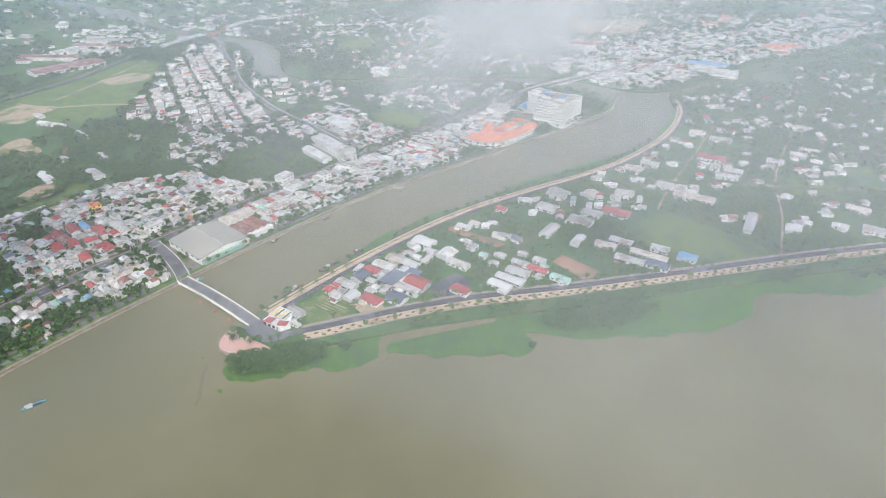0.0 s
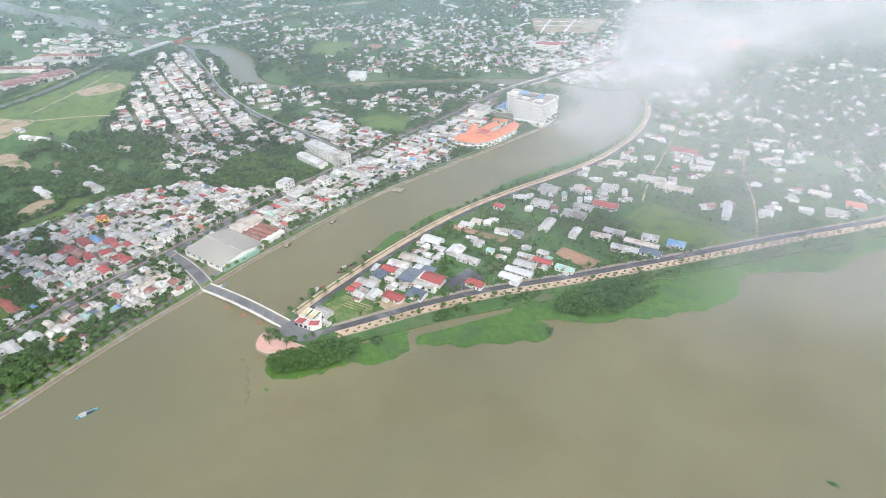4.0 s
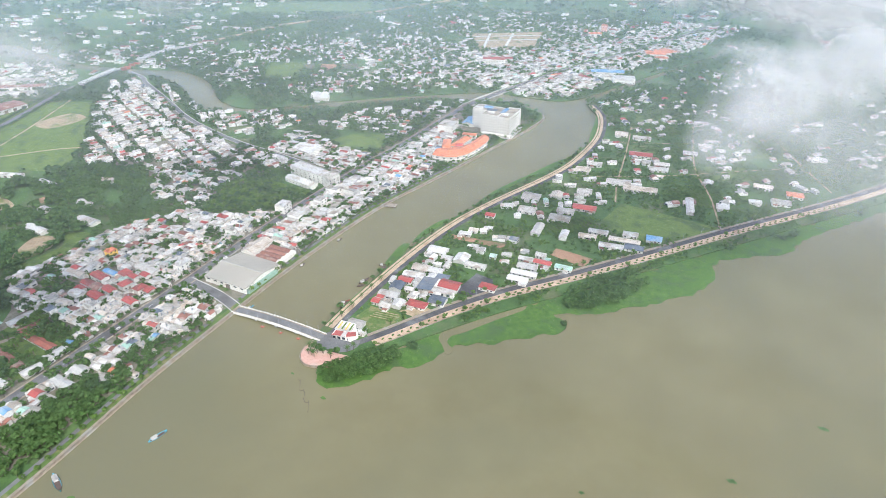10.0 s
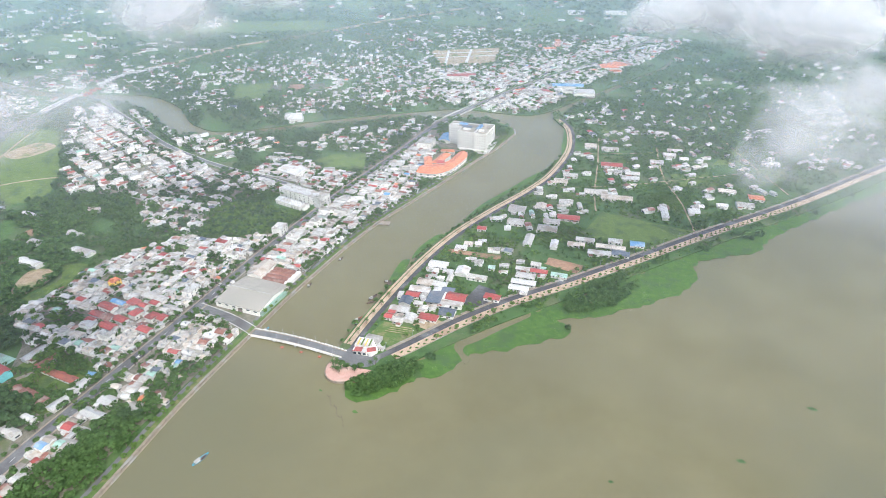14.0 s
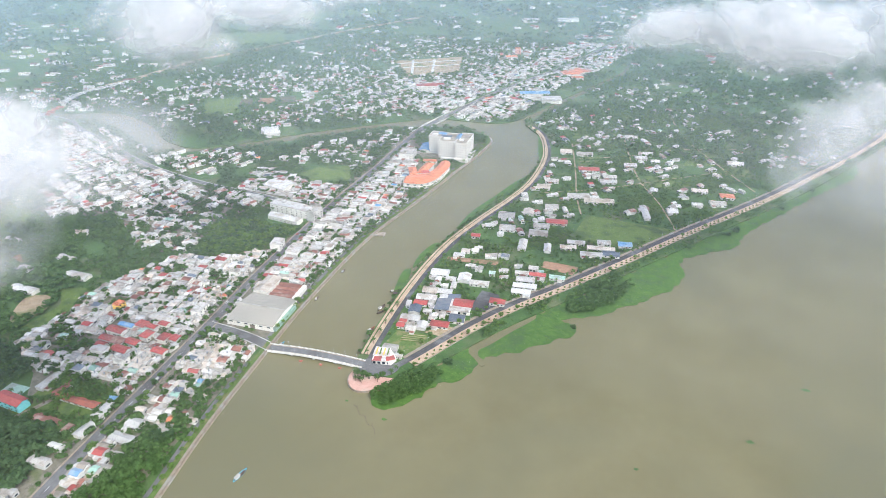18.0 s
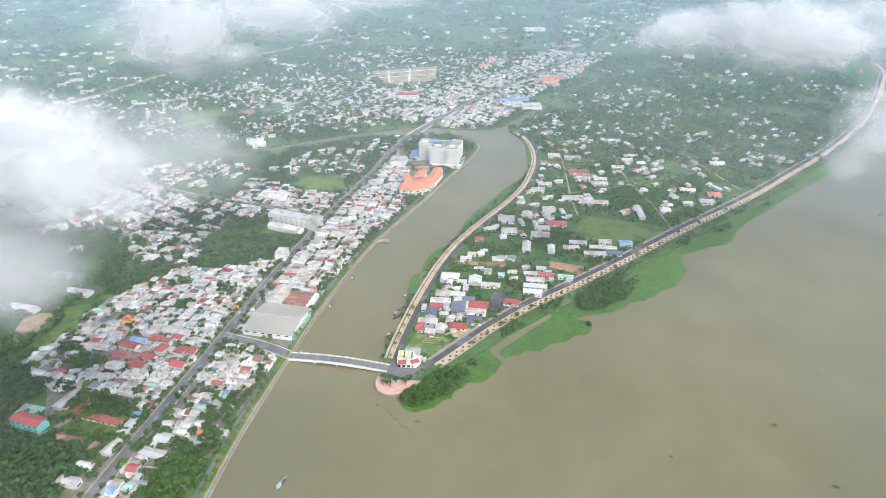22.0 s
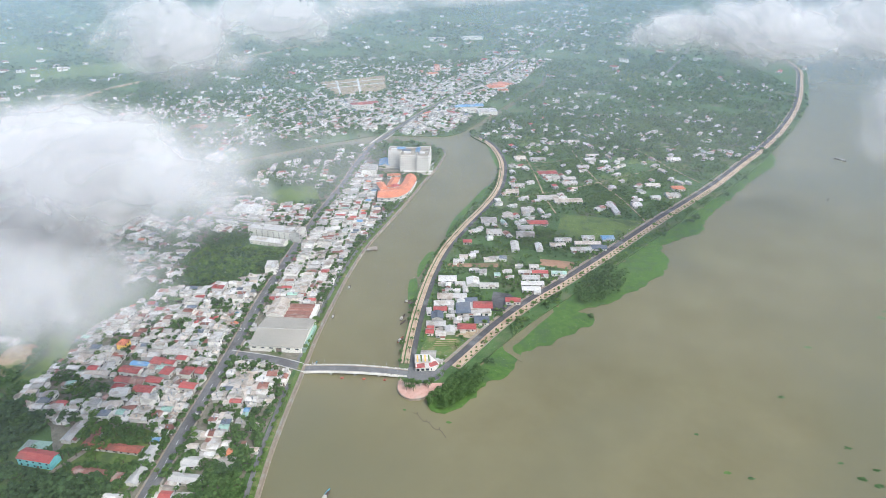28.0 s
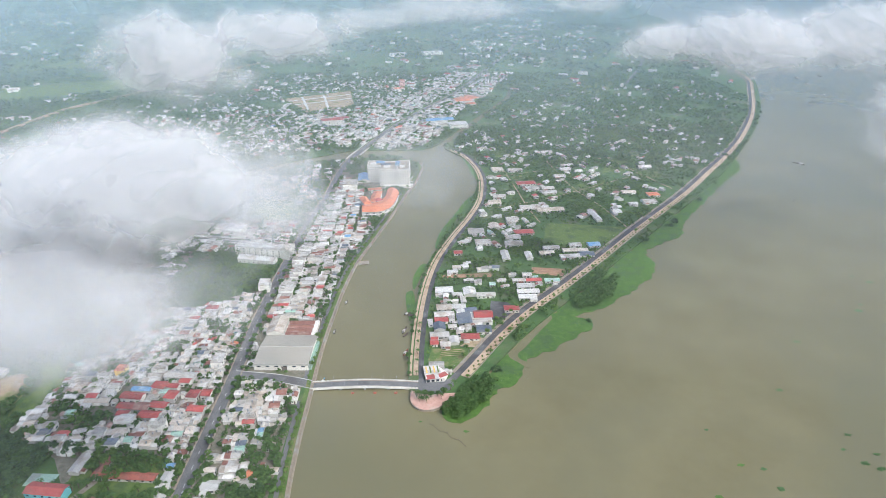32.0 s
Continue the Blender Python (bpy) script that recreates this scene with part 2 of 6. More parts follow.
def cloud_mat(name, thick, size, low=0.2, high=0.95, gain=2.7, tone=(0.755, 0.745, 0.73, 1)):
    """White mist whose cover thins out from the middle to a ragged rim; object coordinates run to about 1 at the rim."""
    m = bpy.data.materials.new(name)
    m.use_nodes = True
    N, L = m.node_tree.nodes, m.node_tree.links
    N.remove(N["Principled BSDF"])
    df, tl, tr = N.new("ShaderNodeBsdfDiffuse"), N.new("ShaderNodeBsdfTranslucent"), N.new("ShaderNodeBsdfTransparent")
    df.inputs[0].default_value = tone
    tl.inputs[0].default_value = tone
    up = N.new("ShaderNodeCombineXYZ")       # droplets scatter evenly, so tilt shades little
    up.inputs[2].default_value = 4.0
    lean, unit = N.new("ShaderNodeVectorMath"), N.new("ShaderNodeVectorMath")
    unit.operation = "NORMALIZE"
    L.new(up.outputs[0], lean.inputs[0])
    L.new(N.new("ShaderNodeNewGeometry").outputs["Normal"], lean.inputs[1])
    L.new(lean.outputs[0], unit.inputs[0])
    L.new(unit.outputs[0], df.inputs["Normal"])
    half = N.new("ShaderNodeMixShader")
    half.inputs[0].default_value = 0.35
    L.new(df.outputs[0], half.inputs[1])
    L.new(tl.outputs[0], half.inputs[2])
    tc, geo = N.new("ShaderNodeTexCoord"), N.new("ShaderNodeNewGeometry")
    ns = N.new("ShaderNodeTexNoise")
    ns.inputs["Scale"].default_value, ns.inputs["Detail"].default_value, ns.inputs["Roughness"].default_value = 1 / size, 3.5, 0.52
    ns.inputs["Distortion"].default_value = 0.5
    drawn = N.new("ShaderNodeVectorMath")     # drawn out along y, the view's depth, to offset foreshortening
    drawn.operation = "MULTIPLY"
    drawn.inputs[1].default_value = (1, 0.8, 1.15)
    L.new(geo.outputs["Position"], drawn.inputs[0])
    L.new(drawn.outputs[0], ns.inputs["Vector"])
    ln = N.new("ShaderNodeVectorMath")
    ln.operation = "LENGTH"
    flat = N.new("ShaderNodeVectorMath")
    flat.operation = "MULTIPLY"
    flat.inputs[1].default_value = (1, 1, 1)
    L.new(tc.outputs["Object"], flat.inputs[0])
    L.new(flat.outputs[0], ln.inputs[0])
    env = N.new("ShaderNodeMapRange")       # thins towards the rim
    env.inputs[1].default_value, env.inputs[2].default_value, env.inputs[3].default_value, env.inputs[4].default_value = 0.25, 1.0, 0.9, -0.95
    L.new(ln.outputs["Value"], env.inputs[0])
    wide = N.new("ShaderNodeMath")
    wide.operation = "MULTIPLY_ADD"
    wide.inputs[1].default_value, wide.inputs[2].default_value = gain, 0.5 - gain / 2
    L.new(ns.outputs[0], wide.inputs[0])
    add = N.new("ShaderNodeMath")
    add.operation = "ADD"
    L.new(wide.outputs[0], add.inputs[0])
    L.new(env.outputs[0], add.inputs[1])
    al = N.new("ShaderNodeMapRange")
    al.interpolation_type = "SMOOTHSTEP"
    al.inputs[1].default_value, al.inputs[2].default_value, al.inputs[4].default_value = low, high, thick
    L.new(add.outputs[0], al.inputs[0])
    mixs = N.new("ShaderNodeMixShader")
    L.new(al.outputs[0], mixs.inputs[0])
    L.new(tr.outputs[0], mixs.inputs[1])
    L.new(half.outputs[0], mixs.inputs[2])
    L.new(mixs.outputs[0], N["Material Output"].inputs[0])
    return m


# ---- mesh tools ----
class Geo:
    """Gathers corners and faces of one mesh."""

    def __init__(self):
        self.v, self.f = [], []

    def add(self, vs, fs):
        o = len(self.v)
        self.v.extend(vs)
        self.f.extend([tuple(i + o for i in f) for f in fs])
        return self

    def box(self, x, y, z, sx, sy, sz, turn=0.0):
        """A block on the height z, centred on x, y."""
        c, s = math.cos(turn), math.sin(turn)
        vs = []
        for dz in (0, sz):
            for dx, dy in ((-1, -1), (1, -1), (1, 1), (-1, 1)):
                a, b = dx * sx / 2, dy * sy / 2
                vs.append((x + a * c - b * s, y + a * s + b * c, z + dz))
        return self.add(vs, [(3, 2, 1, 0), (4, 5, 6, 7), (0, 1, 5, 4), (1, 2, 6, 5), (2, 3, 7, 6), (3, 0, 4, 7)])

    def gable(self, x, y, z, sx, sy, rise, turn=0.0, over=0.4, thick=0.12):
        """A ridged roof over sx by sy with its ridge along x, eaves at z."""
        c, s = math.cos(turn), math.sin(turn)
        a, b = sx / 2 + over, sy / 2 + over
        drop = rise * over / (sy / 2)
        vs = []
        for t in (0, thick):
            for px, py, pz in ((-a, -b, -drop), (a, -b, -drop), (a, 0, rise), (-a, 0, rise), (a, b, -drop), (-a, b, -drop)):
                vs.append((x + px * c - py * s, y + px * s + py * c, z + pz + t))
        return self.add(vs, [(6, 7, 8, 9), (9, 8, 10, 11), (3, 2, 1, 0), (5, 4, 2, 3), (0, 1, 7, 6), (4, 5, 11, 10), (1, 2, 8, 7), (2, 4, 10, 8), (3, 0, 6, 9), (5, 3, 9, 11)])

    def ends(self, x, y, z, sx, sy, rise, turn=0.0):
        """The two wall triangles under a gable."""
        c, s = math.cos(turn), math.sin(turn)
        for e in (-1, 1):
            vs = []
            for px, py, pz in ((e * sx / 2, -sy / 2, 0), (e * sx / 2, sy / 2, 0), (e * sx / 2, 0, rise)):
                vs.append((x + px * c - py * s, y + px * s + py * c, z + pz))
            self.add(vs, [(0, 1, 2) if e > 0 else (2, 1, 0)])
        return self

    def shed(self, x, y, z, sx, sy, rise, turn=0.0, over=0.4, thick=0.12):
        """A roof with one slope, low along -x."""
        c, s = math.cos(turn), math.sin(turn)
        a, b = sx / 2 + over, sy / 2 + over
        vs = []
        for t in (0, thick):
            for px, py, pz in ((-a, -b, 0), (a, -b, rise), (a, b, rise), (-a, b, 0)):
                vs.append((x + px * c - py * s, y + px * s + py * c, z + pz + t))
        return self.add(vs, [(3, 2, 1, 0), (4, 5, 6, 7), (0, 1, 5, 4), (1, 2, 6, 5), (2, 3, 7, 6), (3, 0, 4, 7)])

    def hip(self, x, y, z, sx, sy, rise, turn=0.0, over=0.5):
        c, s = math.cos(turn), math.sin(turn)
        a, b = sx / 2 + over, sy / 2 + over
        r = max(a - b, 0.2)
        vs = [(x + px * c - py * s, y + px * s + py * c, z + pz) for px, py, pz in ((-a, -b, 0), (a, -b, 0), (a, b, 0), (-a, b, 0), (-r, 0, rise), (r, 0, rise))]
        return self.add(vs, [(3, 2, 1, 0), (0, 1, 5, 4), (1, 2, 5), (2, 3, 4, 5), (3, 0, 4)])

    def prism(self, pts, z0, z1):
        """A flat-topped body over an outline."""
        n = len(pts)
        tri = geometry.tessellate_polygon([[Vector((p[0], p[1], 0)) for p in pts]])
        area = sum(pts[i][0] * pts[(i + 1) % n][1] - pts[(i + 1) % n][0] * pts[i][1] for i in range(n))
        vs = [(p[0], p[1], z0) for p in pts] + [(p[0], p[1], z1) for p in pts]
        fs = []
        for t in tri:
            a, b, c = t
            cr = (pts[b][0] - pts[a][0]) * (pts[c][1] - pts[a][1]) - (pts[b][1] - pts[a][1]) * (pts[c][0] - pts[a][0])
            fs.append((a + n, b + n, c + n) if cr > 0 else (c + n, b + n, a + n))
        for i in range(n):
            j = (i + 1) % n
            fs.append((i, j, j + n, i + n) if area > 0 else (j, i, i + n, j + n))
        return self.add(vs, fs)

    def strip(self, pts, left, right, z0, z1):
        """A band along a line, from so far left to so far right of it, from z0 up to z1."""
        L, R = offset(pts, left), offset(pts, -right)
        n = len(pts)
        vs = [(*p, z1) for p in L] + [(*p, z1) for p in R] + [(*p, z0) for p in L] + [(*p, z0) for p in R]
        fs = []
        for i in range(n - 1):
            fs += [(i, n + i, n + i + 1, i + 1), (2 * n + i, i, i + 1, 2 * n + i + 1), (n + i, 3 * n + i, 3 * n + i + 1, n + i + 1)]
        fs += [(0, 2 * n, 3 * n, n), (n - 1, 2 * n - 1, 4 * n - 1, 3 * n - 1)]
        return self.add(vs, fs)

    def tube(self, p, q, r0, r1, n=6):
        p, q = Vector(p), Vector(q)
        d = (q - p).normalized()
        u = d.orthogonal().normalized()
        w = d.cross(u)
        vs = []
        for c, r in ((p, r0), (q, r1)):
            vs += [tuple(c + (u * math.cos(k * 2 * math.pi / n) + w * math.sin(k * 2 * math.pi / n)) * r) for k in range(n)]
        fs = [(k, (k + 1) % n, n + (k + 1) % n, n + k) for k in range(n)] + [tuple(range(2 * n - 1, n - 1, -1))[::-1]]
        return self.add(vs, fs)


def offset(pts, d):
    """The line moved d to its left."""
    out = []
    for i, p in enumerate(pts):
        a, b = pts[max(i - 1, 0)], pts[min(i + 1, len(pts) - 1)]
        tx, ty = b[0] - a[0], b[1] - a[1]
        k = math.hypot(tx, ty) or 1
        out.append((p[0] - ty / k * d, p[1] + tx / k * d))
    return out


def smooth(pts, step=8.0, closed=False):
    """A soft line through the points."""
    n = len(pts)
    out = []
    for i in range(n if closed else n - 1):
        p = [pts[(i + k) % n] if closed else pts[min(max(i + k, 0), n - 1)] for k in (-1, 0, 1, 2)]
        m = max(1, int(math.hypot(p[2][0] - p[1][0], p[2][1] - p[1][1]) / step))
        for j in range(m):
            t = j / m
            out.append(tuple(0.5 * (2 * p[1][k] + (p[2][k] - p[0][k]) * t + (2 * p[0][k] - 5 * p[1][k] + 4 * p[2][k] - p[3][k]) * t * t
                                    + (3 * p[1][k] - p[0][k] - 3 * p[2][k] + p[3][k]) * t ** 3) for k in (0, 1)))
    if not closed:
        out.append(tuple(pts[-1]))
    return out


def mesh_of(name, g, m):
    me = bpy.data.meshes.new(name)
    me.from_pydata(g.v, [], g.f)
    me.materials.append(m)
    me.update()
    return me


def part(name, g, m, parent=None, label=""):
    """ONE mesh object under a thing or a part, or of its own."""
    ob = new(name, mesh_of(name, g, m) if isinstance(g, Geo) else g)
    if parent:
        ob.parent = parent
    if label:
        ob["label"] = label
    return ob


def setting(name, g, m, label=""):
    return tagged(part(name, g, m), label, kind="structure")


def thing(name, label, category, x=0.0, y=0.0, z=0.0, turn=0.0, group=""):
    ob = new(name)
    ob.empty_display_size = 1
    ob.matrix_basis = Matrix.LocRotScale((x, y, z), Euler((0, 0, turn)), None)
    return tagged(ob, label, category, group)


def array_mesh(name, V, F, m):
    """A large mesh of quads from arrays."""
    me = bpy.data.meshes.new(name)
    me.vertices.add(len(V))
    me.vertices.foreach_set("co", np.asarray(V, np.float32).ravel())
    me.loops.add(F.size)
    me.loops.foreach_set("vertex_index", F.astype(np.int32).ravel())
    me.polygons.add(len(F))
    me.polygons.foreach_set("loop_start", np.arange(0, F.size, F.shape[1], dtype=np.int32))
    me.update(calc_edges=True)
    me.validate()
    me.materials.append(m)
    return me


def inside(poly, X, Y):
    """Which of the points lie in the outline."""
    res = np.zeros(np.shape(X), bool)
    n = len(poly)
    for i in range(n):
        (x0, y0), (x1, y1) = poly[i], poly[(i + 1) % n]
        if y0 == y1:
            continue
        cut = (y0 > Y) != (y1 > Y)
        res ^= cut & (X < (x1 - x0) * (Y - y0) / (y1 - y0) + x0)
    return res

# ---- the plan: shores and roads ----
SEA = -1.6      # water level; the land stands at 0
W_BANK = [(24, -700), (18, -420), (9, -210), (6, -160), (1, -105), (-1, -60), (-2, 0), (-3, 60), (-1, 120), (3, 185), (11, 250), (26, 318), (42, 391), (57, 469), (72, 534), (80, 590), (82, 618), (75, 638)]
R_NEAR = [(56, 655), (10, 672), (-56, 662), (-127, 626), (-185, 580), (-250, 530), (-305, 488), (-350, 455), (-400, 432), (-445, 424), (-495, 448), (-545, 484), (-620, 522), (-700, 535), (-800, 520), (-900, 514), (-1080, 526), (-1300, 522), (-2200, 560), (-5200, 500)]
R_FAR = [(-5200, 700), (-2200, 640), (-1370, 585), (-1200, 598), (-1040, 575), (-900, 545), (-755, 566), (-650, 590), (-545, 548), (-475, 490), (-435, 466), (-385, 457), (-320, 500), (-270, 553), (-195, 618), (-110, 680), (-45, 718), (20, 717), (75, 721), (106, 752), (124, 793), (150, 860), (190, 960), (248, 1100), (285, 1200), (300, 1290)]
E_BANK = [(306, 1288), (296, 1190), (262, 1100), (206, 955), (166, 850), (136, 780), (121, 735), (137, 700), (163, 655), (173, 600), (174, 552), (163, 476), (140, 400), (121, 340), (106, 282), (92, 230), (85, 175), (81, 128), (80, 80), (79, 40), (81, 6), (84, -12), (95, -27), (108, -24), (122, -10), (150, 22), (200, 92), (270, 176), (340, 262), (430, 372), (520, 482), (600, 588), (690, 722), (770, 848), (870, 1030), (975, 1268), (1046, 1470), (1075, 1750), (1040, 2200), (1000, 2700), (1100, 3600), (1500, 5200)]
MAIN_ROAD = [(-56, -700), (-66, -300), (-72, -177), (-74, -90), (-75, 10), (-78, 105), (-77, 207), (-74, 310), (-69, 390), (-63, 460), (-60, 560), (-52, 650), (-28, 745), (6, 865), (66, 1030), (160, 1255), (262, 1600), (385, 2040), (510, 2660), (640, 3300), (900, 4600)]
SOUTH_ROAD = [(84, 5), (98, 1), (112, 4), (130, 30), (148, 60), (168, 92), (200, 135), (243, 184), (300, 253), (376, 348), (486, 480), (572, 595), (645, 694), (732, 827), (838, 1018), (950, 1265), (1022, 1462), (1050, 1750), (1015, 2200), (975, 2700)]
CANAL_ROAD = [(92, 4), (91, 40), (92, 90), (95, 140), (101, 195), (112, 252), (133, 318), (158, 386), (177, 455), (185, 545), (180, 610), (164, 675), (138, 722)]
BACK_ROAD = [(-760, 545), (-690, 522), (-657, 499), (-536, 435), (-437, 381), (-350, 347), (-270, 325), (-190, 312), (-120, 296), (-78, 292)]
CROSS_ROAD = [(-76, 22), (-40, 17), (-14, 10), (0, 5)]
HIGHWAY = [(-620, 60), (-660, 221), (-732, 370), (-785, 520), (-800, 620), (-822, 715), (-795, 864), (-770, 1066), (-695, 1220), (-600, 1480), (-420, 1900)]

LAND_WEST = smooth(W_BANK, 9) + smooth(R_NEAR, 9) + [(-5200, -2600), (24, -2600)]
LAND_EAST = smooth(R_FAR, 9) + smooth(E_BANK, 9) + [(1500, 6000), (-5200, 6000)]

g = Geo().prism(LAND_WEST, SEA - 2, 0)
g.prism(LAND_EAST, SEA - 2, 0)
setting("ground", g, GROUND, "flat green delta land cut by a river and a canal")
g = Geo().add([(-5200, -2600, SEA), (5200, -2600, SEA), (5200, 6000, SEA), (-5200, 6000, SEA)], [(0, 1, 2, 3)])
setting("water", g, WATER, "calm silty olive-brown river and canal water")

TOWN = ([(-104, -330), (-12, -330), (-12, 120), (-10, 180), (-2, 250), (12, 320), (24, 385), (40, 480), (62, 545), (60, 600), (-20, 640), (-62, 640), (-90, 560), (-92, 385), (-228, 360), (-232, 305), (-150, 272), (-84, 262), (-80, 222), (-98, 172), (-122, 166), (-186, 135), (-219, 58), (-232, -10), (-232, -50), (-180, -80), (-145, -128), (-104, -135)],
        [(-715, 470), (-660, 503), (-350, 333), (-190, 296), (-172, 268), (-190, 139), (-231, 130), (-331, 205), (-407, 176), (-560, 300)])
for tp in TOWN:
    setting("town_ground", Geo().prism(tp, -0.4, 0.04), TOWN_SOIL, "grey-brown trodden yards between the town houses")

hill = Geo()
for i in range(25):
    for j in range(25):
        u, w = i / 12 - 1, j / 12 - 1
        k = max(0.0, 1 - u * u - w * w)
        hill.v.append((1010 + 330 * u, 3080 + 260 * w, -4 + 100 * k * (0.8 + 0.5 * noise.noise((u * 3, w * 3, 1.7)))))
for i in range(24):
    for j in range(24):
        hill.f.append((i * 25 + j, (i + 1) * 25 + j, (i + 1) * 25 + j + 1, i * 25 + j + 1))
setting("hill", hill, LEAF[1], "low wooded hill in the far distance")

# where things may stand, on a grid of 2 m over the near land
GX, GY, CELL = -1000.0, -420.0, 2.0
NX, NY = 1100, 980
cx, cy = np.meshgrid(GX + (np.arange(NX) + 0.5) * CELL, GY + (np.arange(NY) + 0.5) * CELL, indexing="ij")
LAND = inside(LAND_WEST, cx, cy) | inside(LAND_EAST, cx, cy)
BUSY = ~LAND        # nothing grows or is built here
NOTREE = BUSY.copy()


def cells(poly):
    xs, ys = [p[0] for p in poly], [p[1] for p in poly]
    i0, i1 = max(int((min(xs) - GX) / CELL), 0), min(int((max(xs) - GX) / CELL) + 2, NX)
    j0, j1 = max(int((min(ys) - GY) / CELL), 0), min(int((max(ys) - GY) / CELL) + 2, NY)
    if i1 <= i0 or j1 <= j0:
        return None
    s = (slice(i0, i1), slice(j0, j1))
    return s, inside(poly, cx[s], cy[s])


def keep_off(poly, trees=True, build=True):
    c = cells(poly)
    if c:
        if build:
            BUSY[c[0]] |= c[1]
        if trees:
            NOTREE[c[0]] |= c[1]


def keep_off_line(line, half):
    for a, b in zip(line[:-1], line[1:]):
        tx, ty = b[0] - a[0], b[1] - a[1]
        k = math.hypot(tx, ty) or 1
        px, py = -ty / k * half, tx / k * half
        ex, ey = tx / k * 2, ty / k * 2
        keep_off([(a[0] - ex + px, a[1] - ey + py), (b[0] + ex + px, b[1] + ey + py), (b[0] + ex - px, b[1] + ey - py), (a[0] - ex - px, a[1] - ey - py)])


def free(x, y, m=None):
    m = BUSY if m is None else m
    i, j = int((x - GX) / CELL), int((y - GY) / CELL)
    return 0 <= i < NX and 0 <= j < NY and not m[i, j]


def rect(x, y, sx, sy, turn):
    c, s = math.cos(turn), math.sin(turn)
    return [(x + a * sx / 2 * c - b * sy / 2 * s, y + a * sx / 2 * s + b * sy / 2 * c) for a, b in ((-1, -1), (1, -1), (1, 1), (-1, 1))]


# ---- roads, kerbs, promenades ----
def road(name, pts, half, m, label, pave=0.0, dashes=True, kerb=CONCRETE, z=0.10):
    line = smooth(pts, 8)
    ob = setting(name, Geo().strip(line, half, half, -0.5, z), m, label)
    if pave:
        for side, nm in ((1, "pavement"), (-1, "pavement")):
            o = offset(line, side * (half + pave / 2))
            p = part(nm, Geo().strip(o, pave / 2, pave / 2, -0.5, 0.24), kerb, ob)
    if dashes:
        gd, run = Geo(), 0.0
        for a, b in zip(line[:-1], line[1:]):
            run += math.hypot(b[0] - a[0], b[1] - a[1])
            if run > 10:
                run = 0
                t = math.atan2(b[1] - a[1], b[0] - a[0])
                gd.box(a[0], a[1], z, 4.5, 0.28, 0.012, t)
        part("lane_marking", gd, LINE, ob)
    keep_off_line(line, half + pave + 0.5)
    return line


def cut(line, y0, y1):
    return [p for p in line if y0 <= p[1] <= y1]


main_line = road("main_road", MAIN_ROAD, 4.9, OLD_ROAD, "straight worn grey asphalt main road through the town", 1.6, kerb=PAVE)
south_line = road("river_road", SOUTH_ROAD, 3.1, ASPHALT, "new dark asphalt road along the river shore", 0, False, z=0.11)
canal_line = road("canal_road", CANAL_ROAD, 2.4, ASPHALT, "narrow dark asphalt road beside the canal promenade", 0, False, z=0.09)
back_line = road("back_road", BACK_ROAD, 3.6, OLD_ROAD, "grey back road bending towards the upper river", 1.0, False, z=0.085)
cross_line = road("bridge_street", CROSS_ROAD, 4.6, OLD_ROAD, "short grey street leading to the bridge", 1.0, False, z=0.115)
junction = Geo().prism(smooth([(86, 6), (90, 14), (96, 12), (104, 9), (118, 14), (120, 4), (112, -5), (98, -6), (88, -3)], 2, True), -0.4, 0.125)
setting("road_junction", junction, OLD_ROAD, "grey asphalt junction where bridge and shore roads meet")

# promenade on the town side of the canal: quay edge, lawn with trees, riverside lane
w_line = smooth(W_BANK[1:], 7)
quay = setting("quay", Geo().strip(offset(w_line, 1.3), 1.2, 1.2, SEA - 1, 0.35), PAVE, "pale concrete quay edge along the town bank")
part("rim_wall", Geo().strip(offset(w_line, 0.05), 0.18, 0.18, SEA - 1, 0.8), PAVE, quay)
part("step", Geo().strip(offset(w_line, -0.5), 0.4, 0.4, SEA - 1, SEA + 0.5), PAVE, quay)
setting("quay_lawn", Geo().strip(offset(w_line, 4.7), 1.9, 1.9, -0.3, 0.22), LAWN, "green lawn strip behind the quay")
lane = [p for p in w_line if -330 < p[1] < 480 and not -9 < p[1] < 9]
for seg in (cut(lane, -330, -9), cut(lane, 9, 480)):
    setting("quay_lane", Geo().strip(offset(seg, 8.6), 1.7, 1.7, -0.3, 0.12), OLD_ROAD, "narrow grey lane behind the quay lawn")
keep_off_line(offset(w_line, 4.6), 6.0)

# promenade on the tongue of land: paving between canal and road
e_line = [p for p in canal_line if p[1] > 12]
setting("canal_promenade", Geo().strip(offset(e_line, 5.6), 1.4, 3.0, -0.4, 0.22), SAND, "sandy paved promenade beside the canal")
setting("canal_verge", Geo().strip(offset(e_line, 9.3), 1.1, 1.1, -0.4, 0.20), SAND, "bare sandy strip at the canal edge")
keep_off_line(offset(e_line, 6.5), 4.2)
s_line = [p for p in south_line if p[0] > 118 and p[1] < 2600]
setting("shore_promenade", Geo().strip(offset(s_line, -8.0), 4.7, 2.6, -0.6, 0.24), SAND, "sandy paved promenade with planting beds along the river road")
setting("shore_kerb", Geo().strip(offset(s_line, -11.6), 0.3, 0.35, SEA - 0.5, 0.6), PAVE, "low pale concrete wall at the river shore")
setting("verge", Geo().strip(offset(s_line, 5.6), 0.9, 2.3, -0.4, 0.2), PAVE, "grey paved verge behind the river road")
keep_off_line(offset(s_line, -7), 8)
slope_line = [p for p in s_line if p[1] < 660]
top_edge, foot = offset(slope_line, -11.8), offset(slope_line, -23.5)
slope = Geo()
